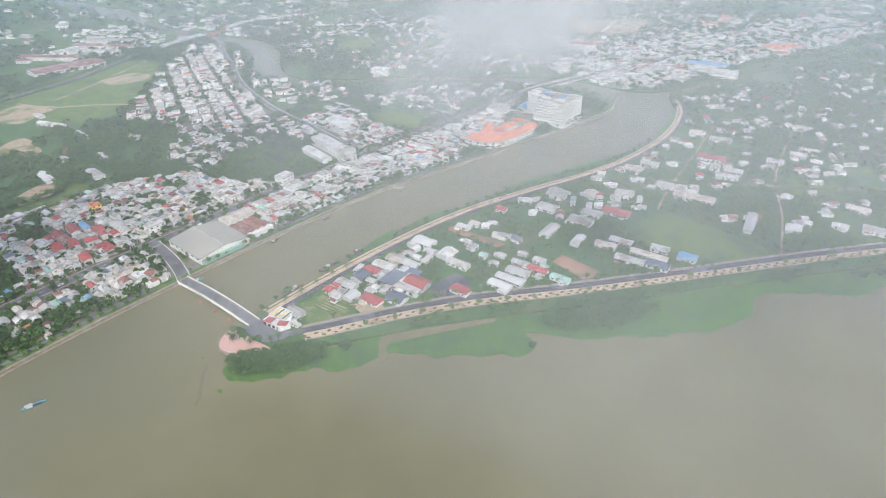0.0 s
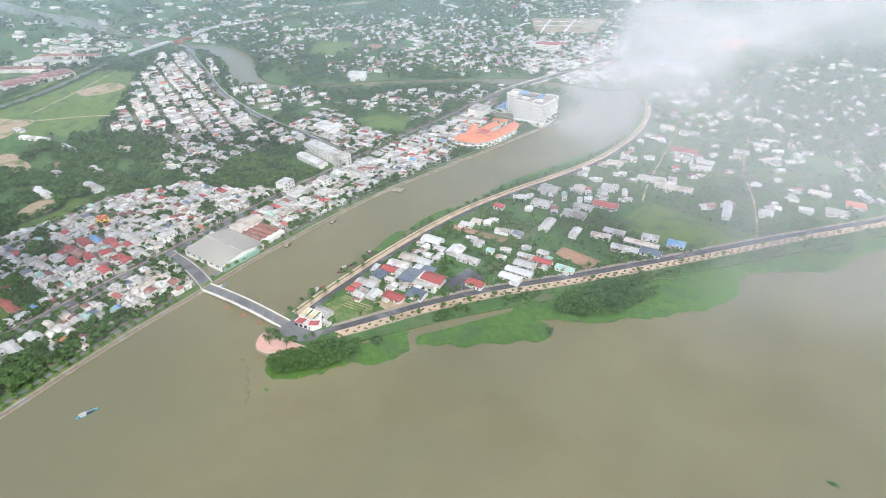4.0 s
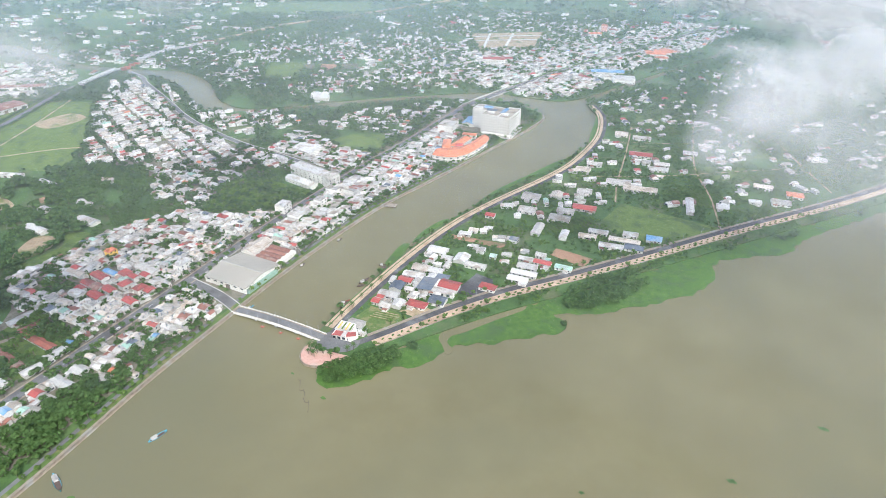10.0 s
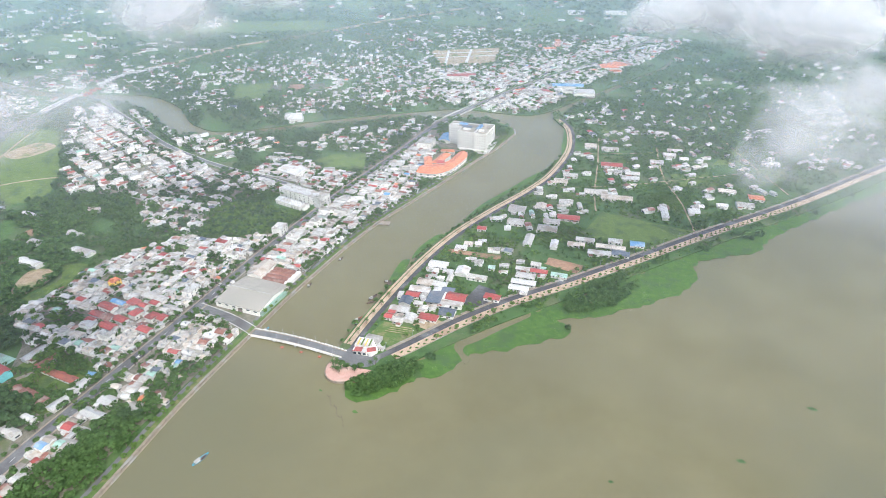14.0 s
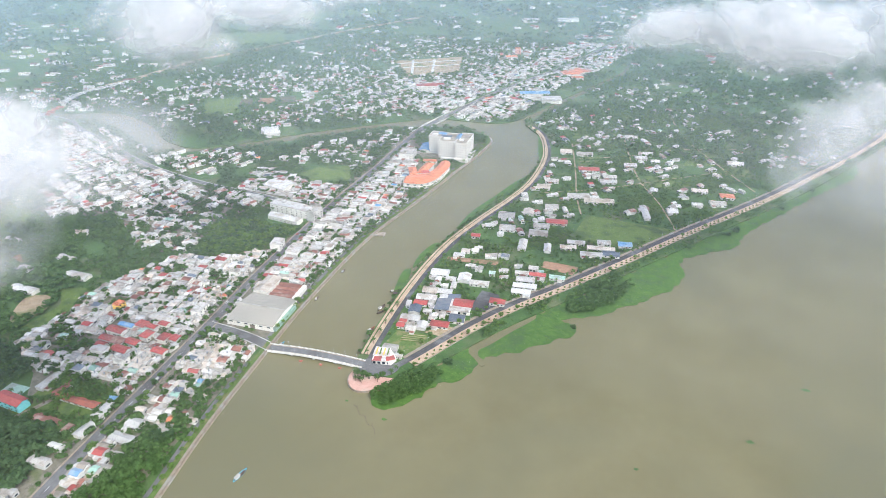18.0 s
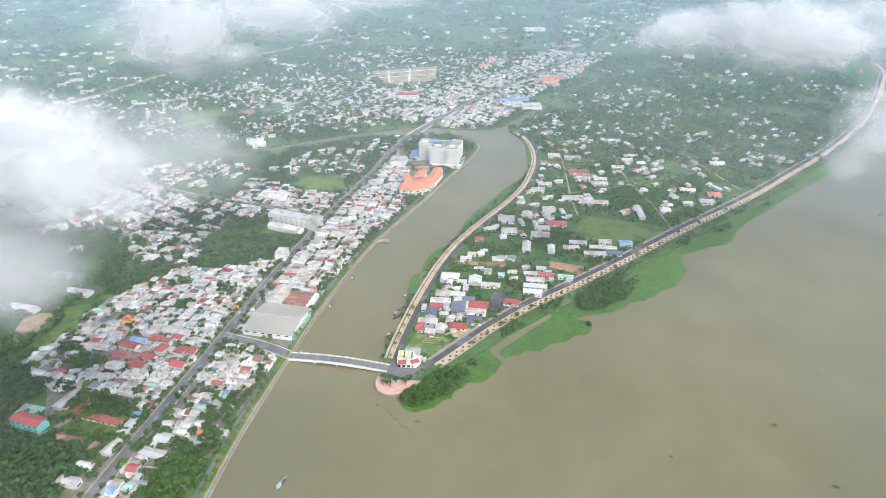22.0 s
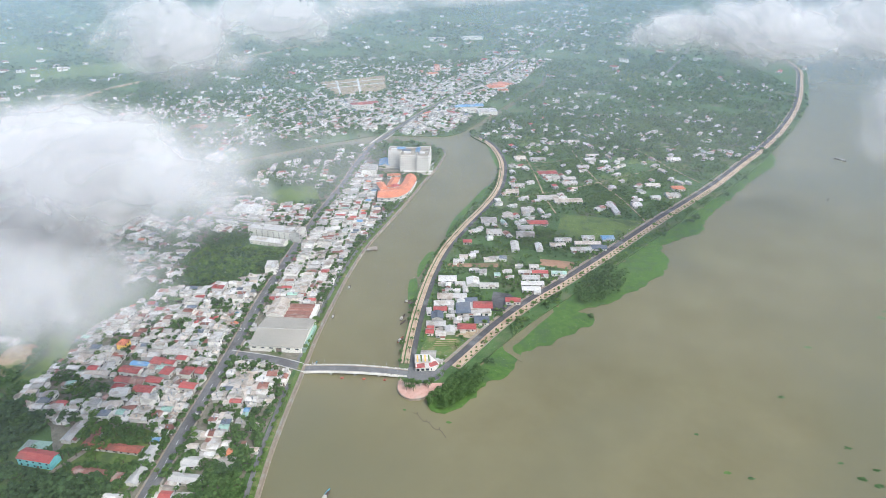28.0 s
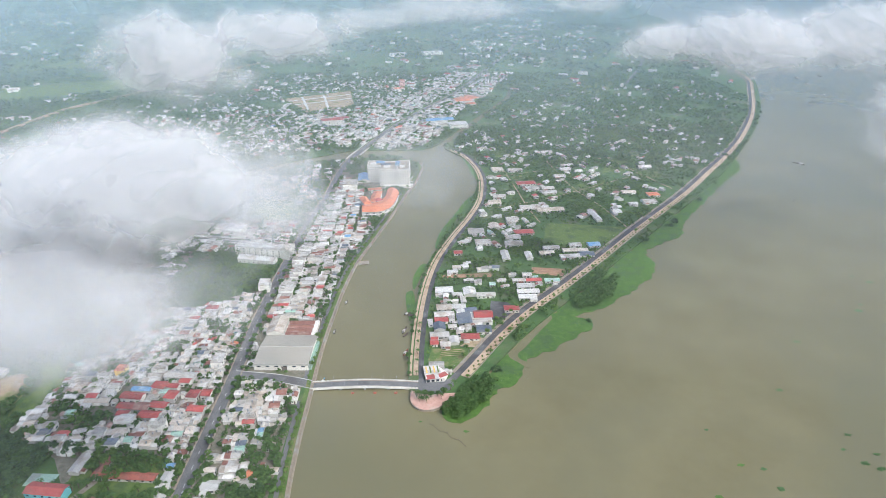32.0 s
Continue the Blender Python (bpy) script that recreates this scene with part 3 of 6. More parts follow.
slope.v = [(x, y, 0.08) for x, y in top_edge] + [(x + 2 * noise.noise((x * 0.1, y * 0.1, 0.4)), y + 2 * noise.noise((x * 0.1, y * 0.1, 7.4)), SEA - 0.25) for x, y in foot]
slope.f = [(k, len(foot) + k, len(foot) + k + 1, k + 1) for k in range(len(foot) - 1)]
setting("shore_slope", slope, REED, "green grassy slope below the river promenade")
plaza = smooth([(84, -4), (83, -14), (87, -23), (95, -28), (105, -26), (114, -17), (122, -7), (112, -7), (98, -8)], 2.5, True)
setting("plaza", Geo().prism(plaza, SEA - 1, 0.3), PINK, "rounded pink paved plaza at the tip of land")
rim = smooth([(84, -2), (82.6, -14), (86.6, -23.6), (95, -28.6), (105.4, -26.6), (114.6, -17.4), (123, -7)], 2.5)
setting("plaza_rim", Geo().strip(rim, 0.25, 0.25, SEA - 1, 0.6), PAVE, "low pale wall round the plaza")
keep_off(plaza)
keep_off([(80, -30), (125, -10), (125, 14), (80, 14)])

hw = smooth(HIGHWAY, 12)
setting("highway_road", Geo().strip(cut(hw, 0, 430), 5.5, 5.5, -1, 0.5), OLD_ROAD, "grey unfinished road between hedges")
setting("highway_bank", Geo().strip(cut(hw, 690, 2000), 8, 8, -4, 2.0), DRY, "bare tan embankment of a highway under construction")
for seg in ([(-740, 428), (-752, 466), (-764, 505), (-771, 536)], [(-786, 604), (-806, 660), (-800, 720), (-786, 775)]):
    span = setting("viaduct", Geo().strip(smooth(seg, 10), 6.5, 6.5, 5.0, 6.4), CONCRETE, "pale concrete viaduct approach of an unfinished bridge")
    for side in (6.3, -6.3):
        part("parapet", Geo().strip(offset(smooth(seg, 10), side), 0.3, 0.3, 6.3, 7.4), WHITE_CONC, span)
    for vx, vy in smooth(seg, 24):
        part("pier", Geo().box(vx, vy, -3, 9, 1.8, 8.2, 0.3), CONCRETE, span)
for k, (vx, vy) in enumerate(((-773, 548), (-777, 562), (-781, 577), (-784, 592))):
    setting("bridge_pier", Geo().box(vx, vy, -4, 13, 3.5, 8.5 - k % 2, 0.25), ROOF["brick"], "rust-red scaffolded bridge pier standing in the river")
keep_off_line(hw, 12)


# ---- fields, plots and shore plants ----
def plot(name, pts, m, label, z=0.07, soft=True):
    p = smooth(pts, 4, True) if soft else pts
    setting(name, Geo().prism(p, -0.4, z), m, label)
    keep_off(pts)


plot("meadow", [(245, 303), (257, 363), (366, 347), (350, 311), (312, 281), (274, 281)], MEADOW, "bright green open meadow", soft=False)
plot("ploughed_plot", [(219, 229), (260, 224), (252, 205), (217, 214)], SOIL, "bare reddish-brown ploughed plot", 0.09, False)
plot("ploughed_plot", [(110, 210), (169, 215), (170, 205), (113, 202)], SOIL, "long narrow reddish-brown soil plot", 0.09, False)
plot("vegetable_garden", [(97, 41), (101, 60), (126, 62), (143, 56), (127, 26), (112, 33)], LAWN, "green garden with vegetable rows", 0.07, False)
plot("earth_yard", [(127, 64), (142, 80), (151, 78), (147, 61)], DRY, "bare tan earth yard", 0.1, False)
plot("courtyard", [(158, 112), (164, 150), (182, 146), (190, 128), (178, 112)], ASPHALT, "dark paved courtyard beside the red-roofed hall", 0.11, False)
plot("green_field", [(-169, 390), (-153, 429), (-106, 448), (-79, 378), (-127, 366)], MEADOW, "grassy green field among houses", soft=False)
plot("dirt_yard", [(-268, -20), (-284, 14), (-264, 24), (-248, 6), (-250, -22)], DRY, "bare grey-brown yard with dusty track")
plot("yard_lawn", [(-245, -30), (-240, 12), (-262, 36), (-232, 45), (-222, 10), (-228, -30)], MEADOW, "grass beside the dusty yard", 0.05)
plot("open_field", [(-740, 315), (-640, 375), (-470, 218), (-420, 150), (-480, 110), (-620, 60)], MEADOW, "wide rough green field", soft=False)
plot("dirt_patch", [(-590, 113), (-543, 137), (-520, 110), (-507, 80), (-560, 70)], DRY, "bare trodden earth by the field", 0.1)
plot("dirt_patch", [(-623, 255), (-620, 312), (-576, 306), (-582, 250)], DRY, "bare brown earth in the field", 0.1)
plot("dirt_patch", [(-446, 48), (-438, 65), (-376, 54), (-391, 24), (-420, 20)], DRY, "dusty clearing in the wood", 0.1)
plot("dirt_patch", [(-366, 70), (-364, 88), (-346, 76)], SOIL, "small brown clearing in the wood", 0.1)
for tp in ([(-600, 116), (-570, 128), (-539, 142), (-522, 106)], [(-572, 155), (-609, 229), (-647, 297), (-690, 372)], [(-539, 142), (-500, 190), (-470, 215)]):
    setting("field_track", Geo().strip(smooth(tp, 8), 1.8, 1.8, -0.3, 0.14), DRY, "pale dirt track across the field")
    keep_off_line(tp, 3)
for tp, tm in (([(413, 655), (473, 658), (457, 598), (388, 580)], MEADOW), ([(471, 1376), (597, 1382), (586, 1268), (455, 1195)], LAWN), ([(207, 732), (305, 756), (297, 683), (214, 669)], MEADOW), ([(285, 1032), (357, 1093), (394, 984), (310, 906)], LAWN), ([(434, 580), (485, 597), (482, 554), (424, 538)], LAWN), ([(330, 520), (380, 540), (396, 500), (350, 478)], MEADOW), ([(230, 560), (262, 575), (272, 540), (240, 530)], LAWN), ([(480, 760), (560, 790), (570, 730), (500, 705)], MEADOW), ([(600, 900), (690, 930), (700, 860), (620, 840)], LAWN)):
    setting("orchard_field", Geo().prism(tp, -0.4, 0.07), tm, "light green field between orchards")
village_lane = [(634, 1345), (690, 1470), (754, 1615), (820, 1800)]
setting("village_lane", Geo().strip(village_lane, 4, 4, -0.3, 0.12), OLD_ROAD, "pale straight lane through the orchards")
keep_off_line(village_lane, 6)
for tp in ([(190, 420), (260, 450), (340, 500), (430, 560)], [(200, 560), (300, 600), (400, 660), (560, 700)], [(250, 363), (240, 420), (230, 520), (215, 640)], [(366, 347), (350, 420), (320, 520), (300, 680)], [(480, 500), (440, 600), (400, 720), (380, 860)]):
    setting("farm_path", Geo().strip(smooth(tp, 10), 1.1, 1.1, -0.3, 0.1), DRY, "narrow pale farm path between orchards")
    keep_off_line(tp, 1.6)
setting("school_garden", Geo().prism([(-158, -80), (-158, -132), (-90, -138), (-82, -120), (-84, -84), (-110, -76)], -0.4, 0.06), MEADOW, "shady green yard of the school")
setting("school_lane", Geo().strip([(-152, -128), (-139, -104), (-132, -86)], 2.2, 2.2, -0.3, 0.1), PAVE, "pale paved lane beside the school yard")
plot("building_lot", [(-285, 1176), (-125, 1270), (-92, 1083), (-199, 1027)], DRY, "tan building land laid out in plots", 0.1, False)
for lx0, ly0, lx1, ly1 in ((-240, 1105, -110, 1180), (-265, 1145, -120, 1228), (-190, 1225, -150, 1055), (-240, 1195, -195, 1040)):
    setting("lot_lane", Geo().strip([(lx0, ly0), (lx1, ly1)], 3, 3, -0.3, 0.16), WHITE_CONC, "pale lane across the building land")
plot("pond_field", [(-538, 715), (-480, 762), (-426, 645), (-475, 613)], MEADOW, "flat green field beside fish ponds", soft=False)
for px, py in ((-452, 722), (-414, 745), (-378, 766)):
    setting("fish_pond", Geo().prism(rect(px, py, 34, 48, 0.5), -0.3, 0.06), WATER if px != -414 else SOIL, "small rectangular fish pond")
    keep_off(rect(px, py, 34, 48, 0.5))
for fx, fy, fs, ft in ((-900, 1300, 420, 0.5), (-1300, 1000, 380, 0.4), (-1200, 1700, 500, 0.45), (-700, 1900, 380, 0.5), (-1600, 1400, 400, 0.4)):
    setting("rice_field", Geo().prism(rect(fx, fy, fs, fs * 0.45, ft), -0.4, 0.1), MEADOW, "distant flat light green rice field")
    keep_off(rect(fx, fy, fs, fs * 0.45, ft))

SHORE_GRASS = smooth([(122, -10), (110, -34), (124, -42), (146, -25), (158, 0), (172, 6), (184, 26), (190, 44), (216, 60), (243, 80), (262, 98), (262, 112), (247, 121), (268, 129), (296, 147), (338, 186), (368, 232), (372, 278), (428, 318), (450, 364), (500, 432), (570, 524), (630, 600), (650, 664), (600, 590), (520, 484), (430, 374), (340, 264), (270, 178), (200, 94), (150, 24)], 5, True)
tongue = Geo()
rough_edge = []
for i, (px, py) in enumerate(SHORE_GRASS):
    k = noise.noise((px * 0.09, py * 0.09, 3.1)) * 4
    rough_edge.append((px + k, py - k))
tongue.prism(rough_edge, SEA - 0.5, SEA + 0.28)
setting("reed_bed", tongue, REED, "bright green floating water grass along the shore")
setting("mud_pool", Geo().prism(smooth([(189, 30), (180, 40), (174, 46), (173, 55), (180, 68), (200, 95), (219, 121), (225, 116), (206, 88), (190, 63), (182, 53), (183, 44), (191, 38)], 3, True), SEA, SEA + 0.36), WATER, "muddy pool between reed beds")
for cp in (((78, 112), (82, 150), (78, 176), (72, 172), (72, 150)), ((80, 178), (88, 215), (94, 240), (86, 238), (78, 205)), ((104, 285), (122, 345), (150, 420), (166, 478), (152, 460), (130, 395), (110, 335)), ((174, 545), (174, 600), (165, 650), (150, 690), (158, 640), (166, 580))):
    setting("reed_bed", Geo().prism(smooth(list(cp), 4, True), SEA - 0.4, SEA + 0.3), REED, "green water grass at the canal edge")


# single houses of the tongue of land, of the villages and of the schools: x, y, wide, deep, roof
TIP_HOUSES = [(105, 30, 13, 9, "zinc"), (115.5, 22, 6, 5, "white"), (103, 66, 7, 6.5, "red"), (113.5, 64, 9, 8, "zinc"), (122, 71, 9, 11, "white"), (108, 80, 18, 9, "white"), (103, 74.5, 6, 5, "red"), (138, 77, 17, 9, "red"), (108, 95, 11, 12, "slate"), (152, 90, 14, 12, "slate"), (110, 108, 13, 8, "red"), (113, 119, 20, 9, "white"), (113, 133, 15, 11, "beige"), (128, 134, 15, 9, "white"), (131, 121, 9, 10, "white"), (121, 95, 8, 5, "zinc"), (184, 129, 15, 9, "red")]
TIP_SHEDS = [(113.5, 170, 19, 12, "white"), (128, 160, 10, 8, "white"), (141.5, 166, 13, 15, "white"), (159, 159, 20, 8, "zinc"), (134, 148, 5, 12, "zinc"), (204, 154, 19, 8, "white"), (206, 166, 24, 8, "white"), (205, 179, 19, 9, "white"), (199, 192, 14, 6, "white"), (216, 192, 17, 7, "red"), (210, 205, 10, 7, "zinc"), (237, 192, 16, 7, "green"), (168, 183, 6, 6, "green")]
BARNS = [(190, 256, 9, 24, "zinc"), (219, 256, 7.5, 18, "white"), (250, 278, 20, 8, "white"), (242, 264, 18, 8, "beige"), (269, 253, 24, 9, "white"), (279, 270, 31, 8, "beige"), (282, 287, 15, 10, "white"), (306, 288, 15, 11, "blue"), (291, 260, 18, 11, "slate"), (129, 225, 9, 7, "beige"), (124, 214, 12, 6, "white"), (132, 265, 10, 8, "red"), (165, 296, 19, 15, "zinc"), (204, 291, 22, 14, "zinc")]
VILLAGE = [(222, 328, 26, 12, "red"), (205, 311, 19, 11, "zinc"), (158, 330, 20, 18, "zinc"), (184, 348, 13, 16, "beige"), (211, 372, 17, 12, "zinc"), (192, 438, 18, 14, "beige"), (201, 462, 19, 11, "zinc"), (270, 407, 39, 13, "beige"), (242, 417, 29, 15, "zinc"), (330, 385, 8, 40, "white"), (364, 399, 13, 13, "white"), (404, 479, 21, 10, "beige"), (439, 468, 18, 14, "orange"), (424, 440, 20, 14, "zinc")]
HAMLET = [(397, 429, 13, 8, "white"), (342, 464, 7.5, 12, "white"), (381, 451, 7.5, 11, "white"), (466, 605, 23, 13, "white"), (250, 522, 30, 14, "red"), (281, 498, 19, 11, "zinc"), (280, 480, 23, 11, "white"), (261, 499, 11, 11, "zinc"), (209, 594, 18, 17, "beige"), (239, 590, 25, 12, "zinc"), (326, 593, 17, 14, "white"), (310, 556, 18, 12, "white"), (347, 583, 12, 10, "white"), (333, 614, 21, 12, "zinc"), (310, 692, 20, 16, "zinc")]
SCHOOL = [(-150, -13, 18, 8, "red"), (-149, -26, 14, 7, "red"), (-136, -27, 12, 9, "rust"), (-123, -25, 14, 7, "red"), (-148, -35, 9, 6, "red"), (-126, -37, 16, 8, "red"), (-133, 1, 11, 9, "red"), (-113, 7, 9, 6, "red"), (-118, -12, 9, 10, "red"), (-100, -11, 8.5, 10, "red"), (-91, -30, 13, 7, "red"), (-89, -10, 8, 8, "red"), (-120, 15, 27, 9, "zinc"), (-146, -4, 16, 5, "blue"), (-121, 0, 9.5, 5, "red")]
YARD_HOUSES = [(-118, -100, 46, 6.5, "brick"), (-138, -92, 6, 20, "rust"), (-115, -126, 37, 8, "rust"), (-156, -87, 7.5, 20, "white"), (-90, -91, 7.5, 4, "blue"), (-87, -102, 8, 11, "white"), (-86, -126, 8, 14, "white"), (-54, -110, 12, 9, "white"), (-50, -126, 24, 8, "white"), (-295, 25, 32, 9, "white"), (-262, 62, 28, 11, "white"), (-305, 92, 20, 9, "zinc"), (-330, 60, 14, 9, "zinc"), (-395, 110, 30, 8, "white")]
SINGLE = ((TIP_HOUSES, 0.06, "house by the canal tip"), (TIP_SHEDS, 0.06, "low long shed"), (BARNS, 0.08, "farm building"), (VILLAGE, 0.12, "village house"), (HAMLET, 0.15, "village house"), (SCHOOL, -0.12, "school building"), (YARD_HOUSES, -0.08, "house with yard"))
for hl, ht, hn in SINGLE:
    for hx, hy, hw2, hd, hk in hl:
        keep_off(rect(hx, hy, hw2 + 1, hd + 1, ht))

# ---- houses ----
HOUSES = []     # x, y, w (across), d (deep), h, turn, roof kind, roof form
rng = random.Random(7)


def pick_roof(mix="town"):
    r = rng.random()
    table = (("zinc", 0.36), ("white", 0.66), ("beige", 0.79), ("rust", 0.90), ("red", 0.935), ("orange", 0.942), ("blue", 0.947), ("green", 0.962), ("slate", 1.0))
    for k, lim in table:
        if r < lim:
            return k
    return "zinc"


def lay(poly, turn, w=(4.2, 7.5), d=(11, 20), lane=1.5, fill=0.93, levels=(2.9, 4.9), gap=0.1, row_gap=0.3):
    """Rows of narrow houses over an outline, their depth along the direction turn."""
    c, s = math.cos(turn), math.sin(turn)
    us = [p[0] * c + p[1] * s for p in poly]
    vs = [-p[0] * s + p[1] * c for p in poly]
    u, k = min(us), 0
    while u < max(us):
        deep = rng.uniform(*d)
        v = min(vs)
        while v < max(vs):
            wide = rng.uniform(*w)
            dd = deep * rng.uniform(0.72, 1.0)
            uu, vv = u + deep / 2 + rng.uniform(-0.6, 0.6), v + wide / 2
            x, y = uu * c - vv * s, uu * s + vv * c
            v += wide + (gap if rng.random() < 0.85 else rng.uniform(1, 4))
            if rng.random() > fill or not inside(poly, np.array(x), np.array(y)):
                continue
            put(x, y, wide, dd, rng.uniform(*levels) if rng.random() < 0.8 else levels[1] * rng.uniform(1.1, 1.7), turn + rng.gauss(0, 0.025))
        u += deep + (lane if k % 2 else row_gap)
        k += 1


def put(x, y, wide, dd, h, turn, kind=None, form=None, force=False):
    r = rect(x, y, dd * 0.86, max(wide - 1.2, 2), turn)
    if not force and not all(free(*p) for p in r + [(x, y), ((r[0][0] + r[1][0]) / 2, (r[0][1] + r[1][1]) / 2), ((r[2][0] + r[3][0]) / 2, (r[2][1] + r[3][1]) / 2)]):
        return False
    keep_off(rect(x, y, max(dd - 1.0, 2), max(wide - 1.0, 2), turn), False)
    keep_off(rect(x, y, dd, wide, turn), True, False)
    f = form or ("flat" if h > 7.5 and rng.random() < 0.7 else "gable" if rng.random() < 0.72 else "shed")
    HOUSES.append((x, y, wide, dd, h, turn, kind or pick_roof(), f))
    return True


# outlines kept free for the buildings that are made one by one below
for r in ((-33, 51, 56, 54, 0), (-52, 92, 20, 34, 0), (-27, 91, 34, 30, 0), (-110, 250, 62, 38, 0), (22, 432, 56, 104, 0), (32, 545, 84, 84, 0.05), (-165, -108, 48, 34, 0), (-118, -110, 50, 14, 0)):
    keep_off(rect(*r))
for p in ([(-44, -330), (-14, -330), (-12, -118), (-40, -112)], [(-170, 134), (-198, 220), (-104, 256), (-80, 222), (-98, 175), (-124, 147)]):
    keep_off(p, False)

# small groves inside the town
for bx, by, br2 in ((-171, -36, 13), (-186, -43, 10), (-133, -108, 9), (-122, -112, 7), (-34, -76, 6), (-25, -84, 8), (-20, -58, 8), (-16, -28, 6), (-160, 2, 7), (-190, 30, 9), (-205, -25, 8), (-40, -128, 9), (-62, -60, 4), (-62, -48, 4), (-62, -72, 4), (-40, 20, 5), (-140, 60, 8), (-110, 95, 6), (-165, 100, 8), (-30, 20, 5)):
    keep_off(rect(bx, by, br2 * 2, br2 * 1.6, 0.3), False)

lay([(-66, -330), (-48, -330), (-44, -140), (-14, -112), (-16, -8), (-66, -8)], 0.0, d=(11, 17))
lay([(-68, 10), (-14, 10), (-14, 120), (-12, 180), (-4, 250), (10, 320), (16, 372), (-10, 400), (-4, 500), (-48, 560), (-56, 460), (-64, 330)], 0.0, d=(12, 19))
lay([(-84, -135), (-84, 165), (-122, 164), (-184, 132), (-217, 57), (-230, -10), (-230, -50), (-180, -76), (-150, -70), (-100, -72)], 0.0, d=(12, 20), fill=0.95, lane=1.8)
lay([(-82, -330), (-104, -330), (-104, -135), (-82, -135)], 0.0, fill=0.7)
lay([(-228, 300), (-225, 350), (-190, 372), (-92, 384), (-80, 350), (-84, 275), (-140, 275)], 0.0, d=(12, 20), fill=0.8)
lay([(-331, 205), (-302, 240), (-205, 240), (-172, 225), (-186, 139), (-231, 130)], -0.15, d=(11, 17), fill=0.62, lane=5)
lay([(-715, 472), (-660, 505), (-350, 335), (-190, 295), (-172, 268), (-210, 245), (-303, 240), (-407, 175), (-560, 300)], 1.12, w=(5, 8), d=(12, 18), fill=0.72, lane=6)
lay([(-700, 528), (-560, 482), (-450, 416), (-405, 425), (-352, 445), (-300, 470), (-250, 430), (-300, 345), (-436, 392), (-536, 446), (-650, 512)], 1.0, w=(5, 8), d=(10, 16), fill=0.5, lane=4)
lay([(-86, 400), (-82, 470), (-74, 560), (-68, 640), (-120, 600), (-200, 540), (-236, 420), (-150, 450)], 0.1, d=(10, 16), fill=0.42, lane=6)
lay([(-90, 300), (-200, 300), (-236, 400), (-170, 392), (-128, 362), (-90, 376)], 0.1, fill=0.55, lane=4)



def infill(poly, n, w=(4, 7), d=(5, 12), turn=0.0):
    """Sheds and back houses in what is still free."""
    xs, ys = [p[0] for p in poly], [p[1] for p in poly]
    for _ in range(n):
        x, y = rng.uniform(min(xs), max(xs)), rng.uniform(min(ys), max(ys))
        if free(x, y) and inside(poly, np.array(x), np.array(y)):
            put(x, y, rng.uniform(*w), rng.uniform(*d), rng.uniform(2.8, 5.0), turn + rng.choice((0, math.pi / 2)) + rng.gauss(0, 0.06))


infill([(-66, -330), (-48, -330), (-44, -140), (-12, -110), (-12, 120), (-10, 180), (-2, 250), (12, 320), (20, 375), (-48, 560), (-64, 330), (-68, -8)], 3200, (3.2, 6.5), (4, 11))
infill([(-84, -135), (-84, 165), (-122, 164), (-184, 132), (-217, 57), (-230, -10), (-230, -50), (-180, -76), (-150, -70), (-100, -72)], 3200, (3.2, 6.5), (4, 11))
infill([(-228, 300), (-225, 350), (-190, 372), (-92, 384), (-80, 350), (-84, 275), (-140, 275)], 900)

# town beyond the upper river, then along the far main road
lay([(-40, 735), (20, 735), (70, 740), (100, 780), (120, 850), (60, 980), (-10, 850)], 1.0, w=(6, 10), d=(12, 22), fill=0.75, lane=4)
for seg0, seg1, wide in ((735, 1050, 95), (1050, 1500, 85), (1500, 1900, 70)):
    seg = cut(main_line, seg0, seg1)
    for side in (1, -1):
        a, b = offset(seg, side * 12), offset(seg, side * wide)
        lay(a + b[::-1], 1.15, w=(6, 11), d=(12, 22), fill=0.68, lane=5)


def cluster(x, y, spread, n, turn=None, size=(6, 11), kinds=None, levels=(2.8, 4.2)):
    """A loose group of country houses."""
    for _ in range(n):
        px, py = rng.gauss(x, spread), rng.gauss(y, spread)
        t = (turn if turn is not None else rng.uniform(0, 3.1)) + rng.choice((0, 0, math.pi / 2)) + rng.gauss(0, 0.08)
        put(px, py, rng.uniform(*size), rng.uniform(size[0] * 1.4, size[1] * 1.7), rng.uniform(*levels), t, kinds)


# scattered quarters north of the upper river
for qx, qy, qs, qn, qt in ((-330, 640, 40, 40, 0.5), (-250, 760, 55, 70, 0.5), (-160, 800, 50, 75, 0.6), (-60, 830, 45, 60, 0.8), (-120, 930, 60, 80, 0.6), (-30, 980, 55, 60, 0.9), (-260, 930, 70, 70, 0.5), (-420, 860, 70, 60, 0.5),
                          (-540, 900, 80, 60, 0.5), (-380, 1050, 80, 55, 0.5), (-560, 640, 60, 40, 0.5), (-620, 780, 60, 45, 0.5), (-60, 1130, 60, 45, 0.9), (30, 1200, 70, 50, 1.1), (-150, 1330, 90, 45, 0.7), (-330, 1300, 100, 45, 0.6), (60, 1400, 90, 40, 1.1),
                          (-880, 440, 60, 50, 0.3), (-980, 480, 70, 50, 0.3), (-900, 640, 80, 45, 0.4), (-720, 640, 50, 30, 0.5)):
    cluster(qx, qy, qs, int(qn * 1.9), qt, (5.5, 10.5))
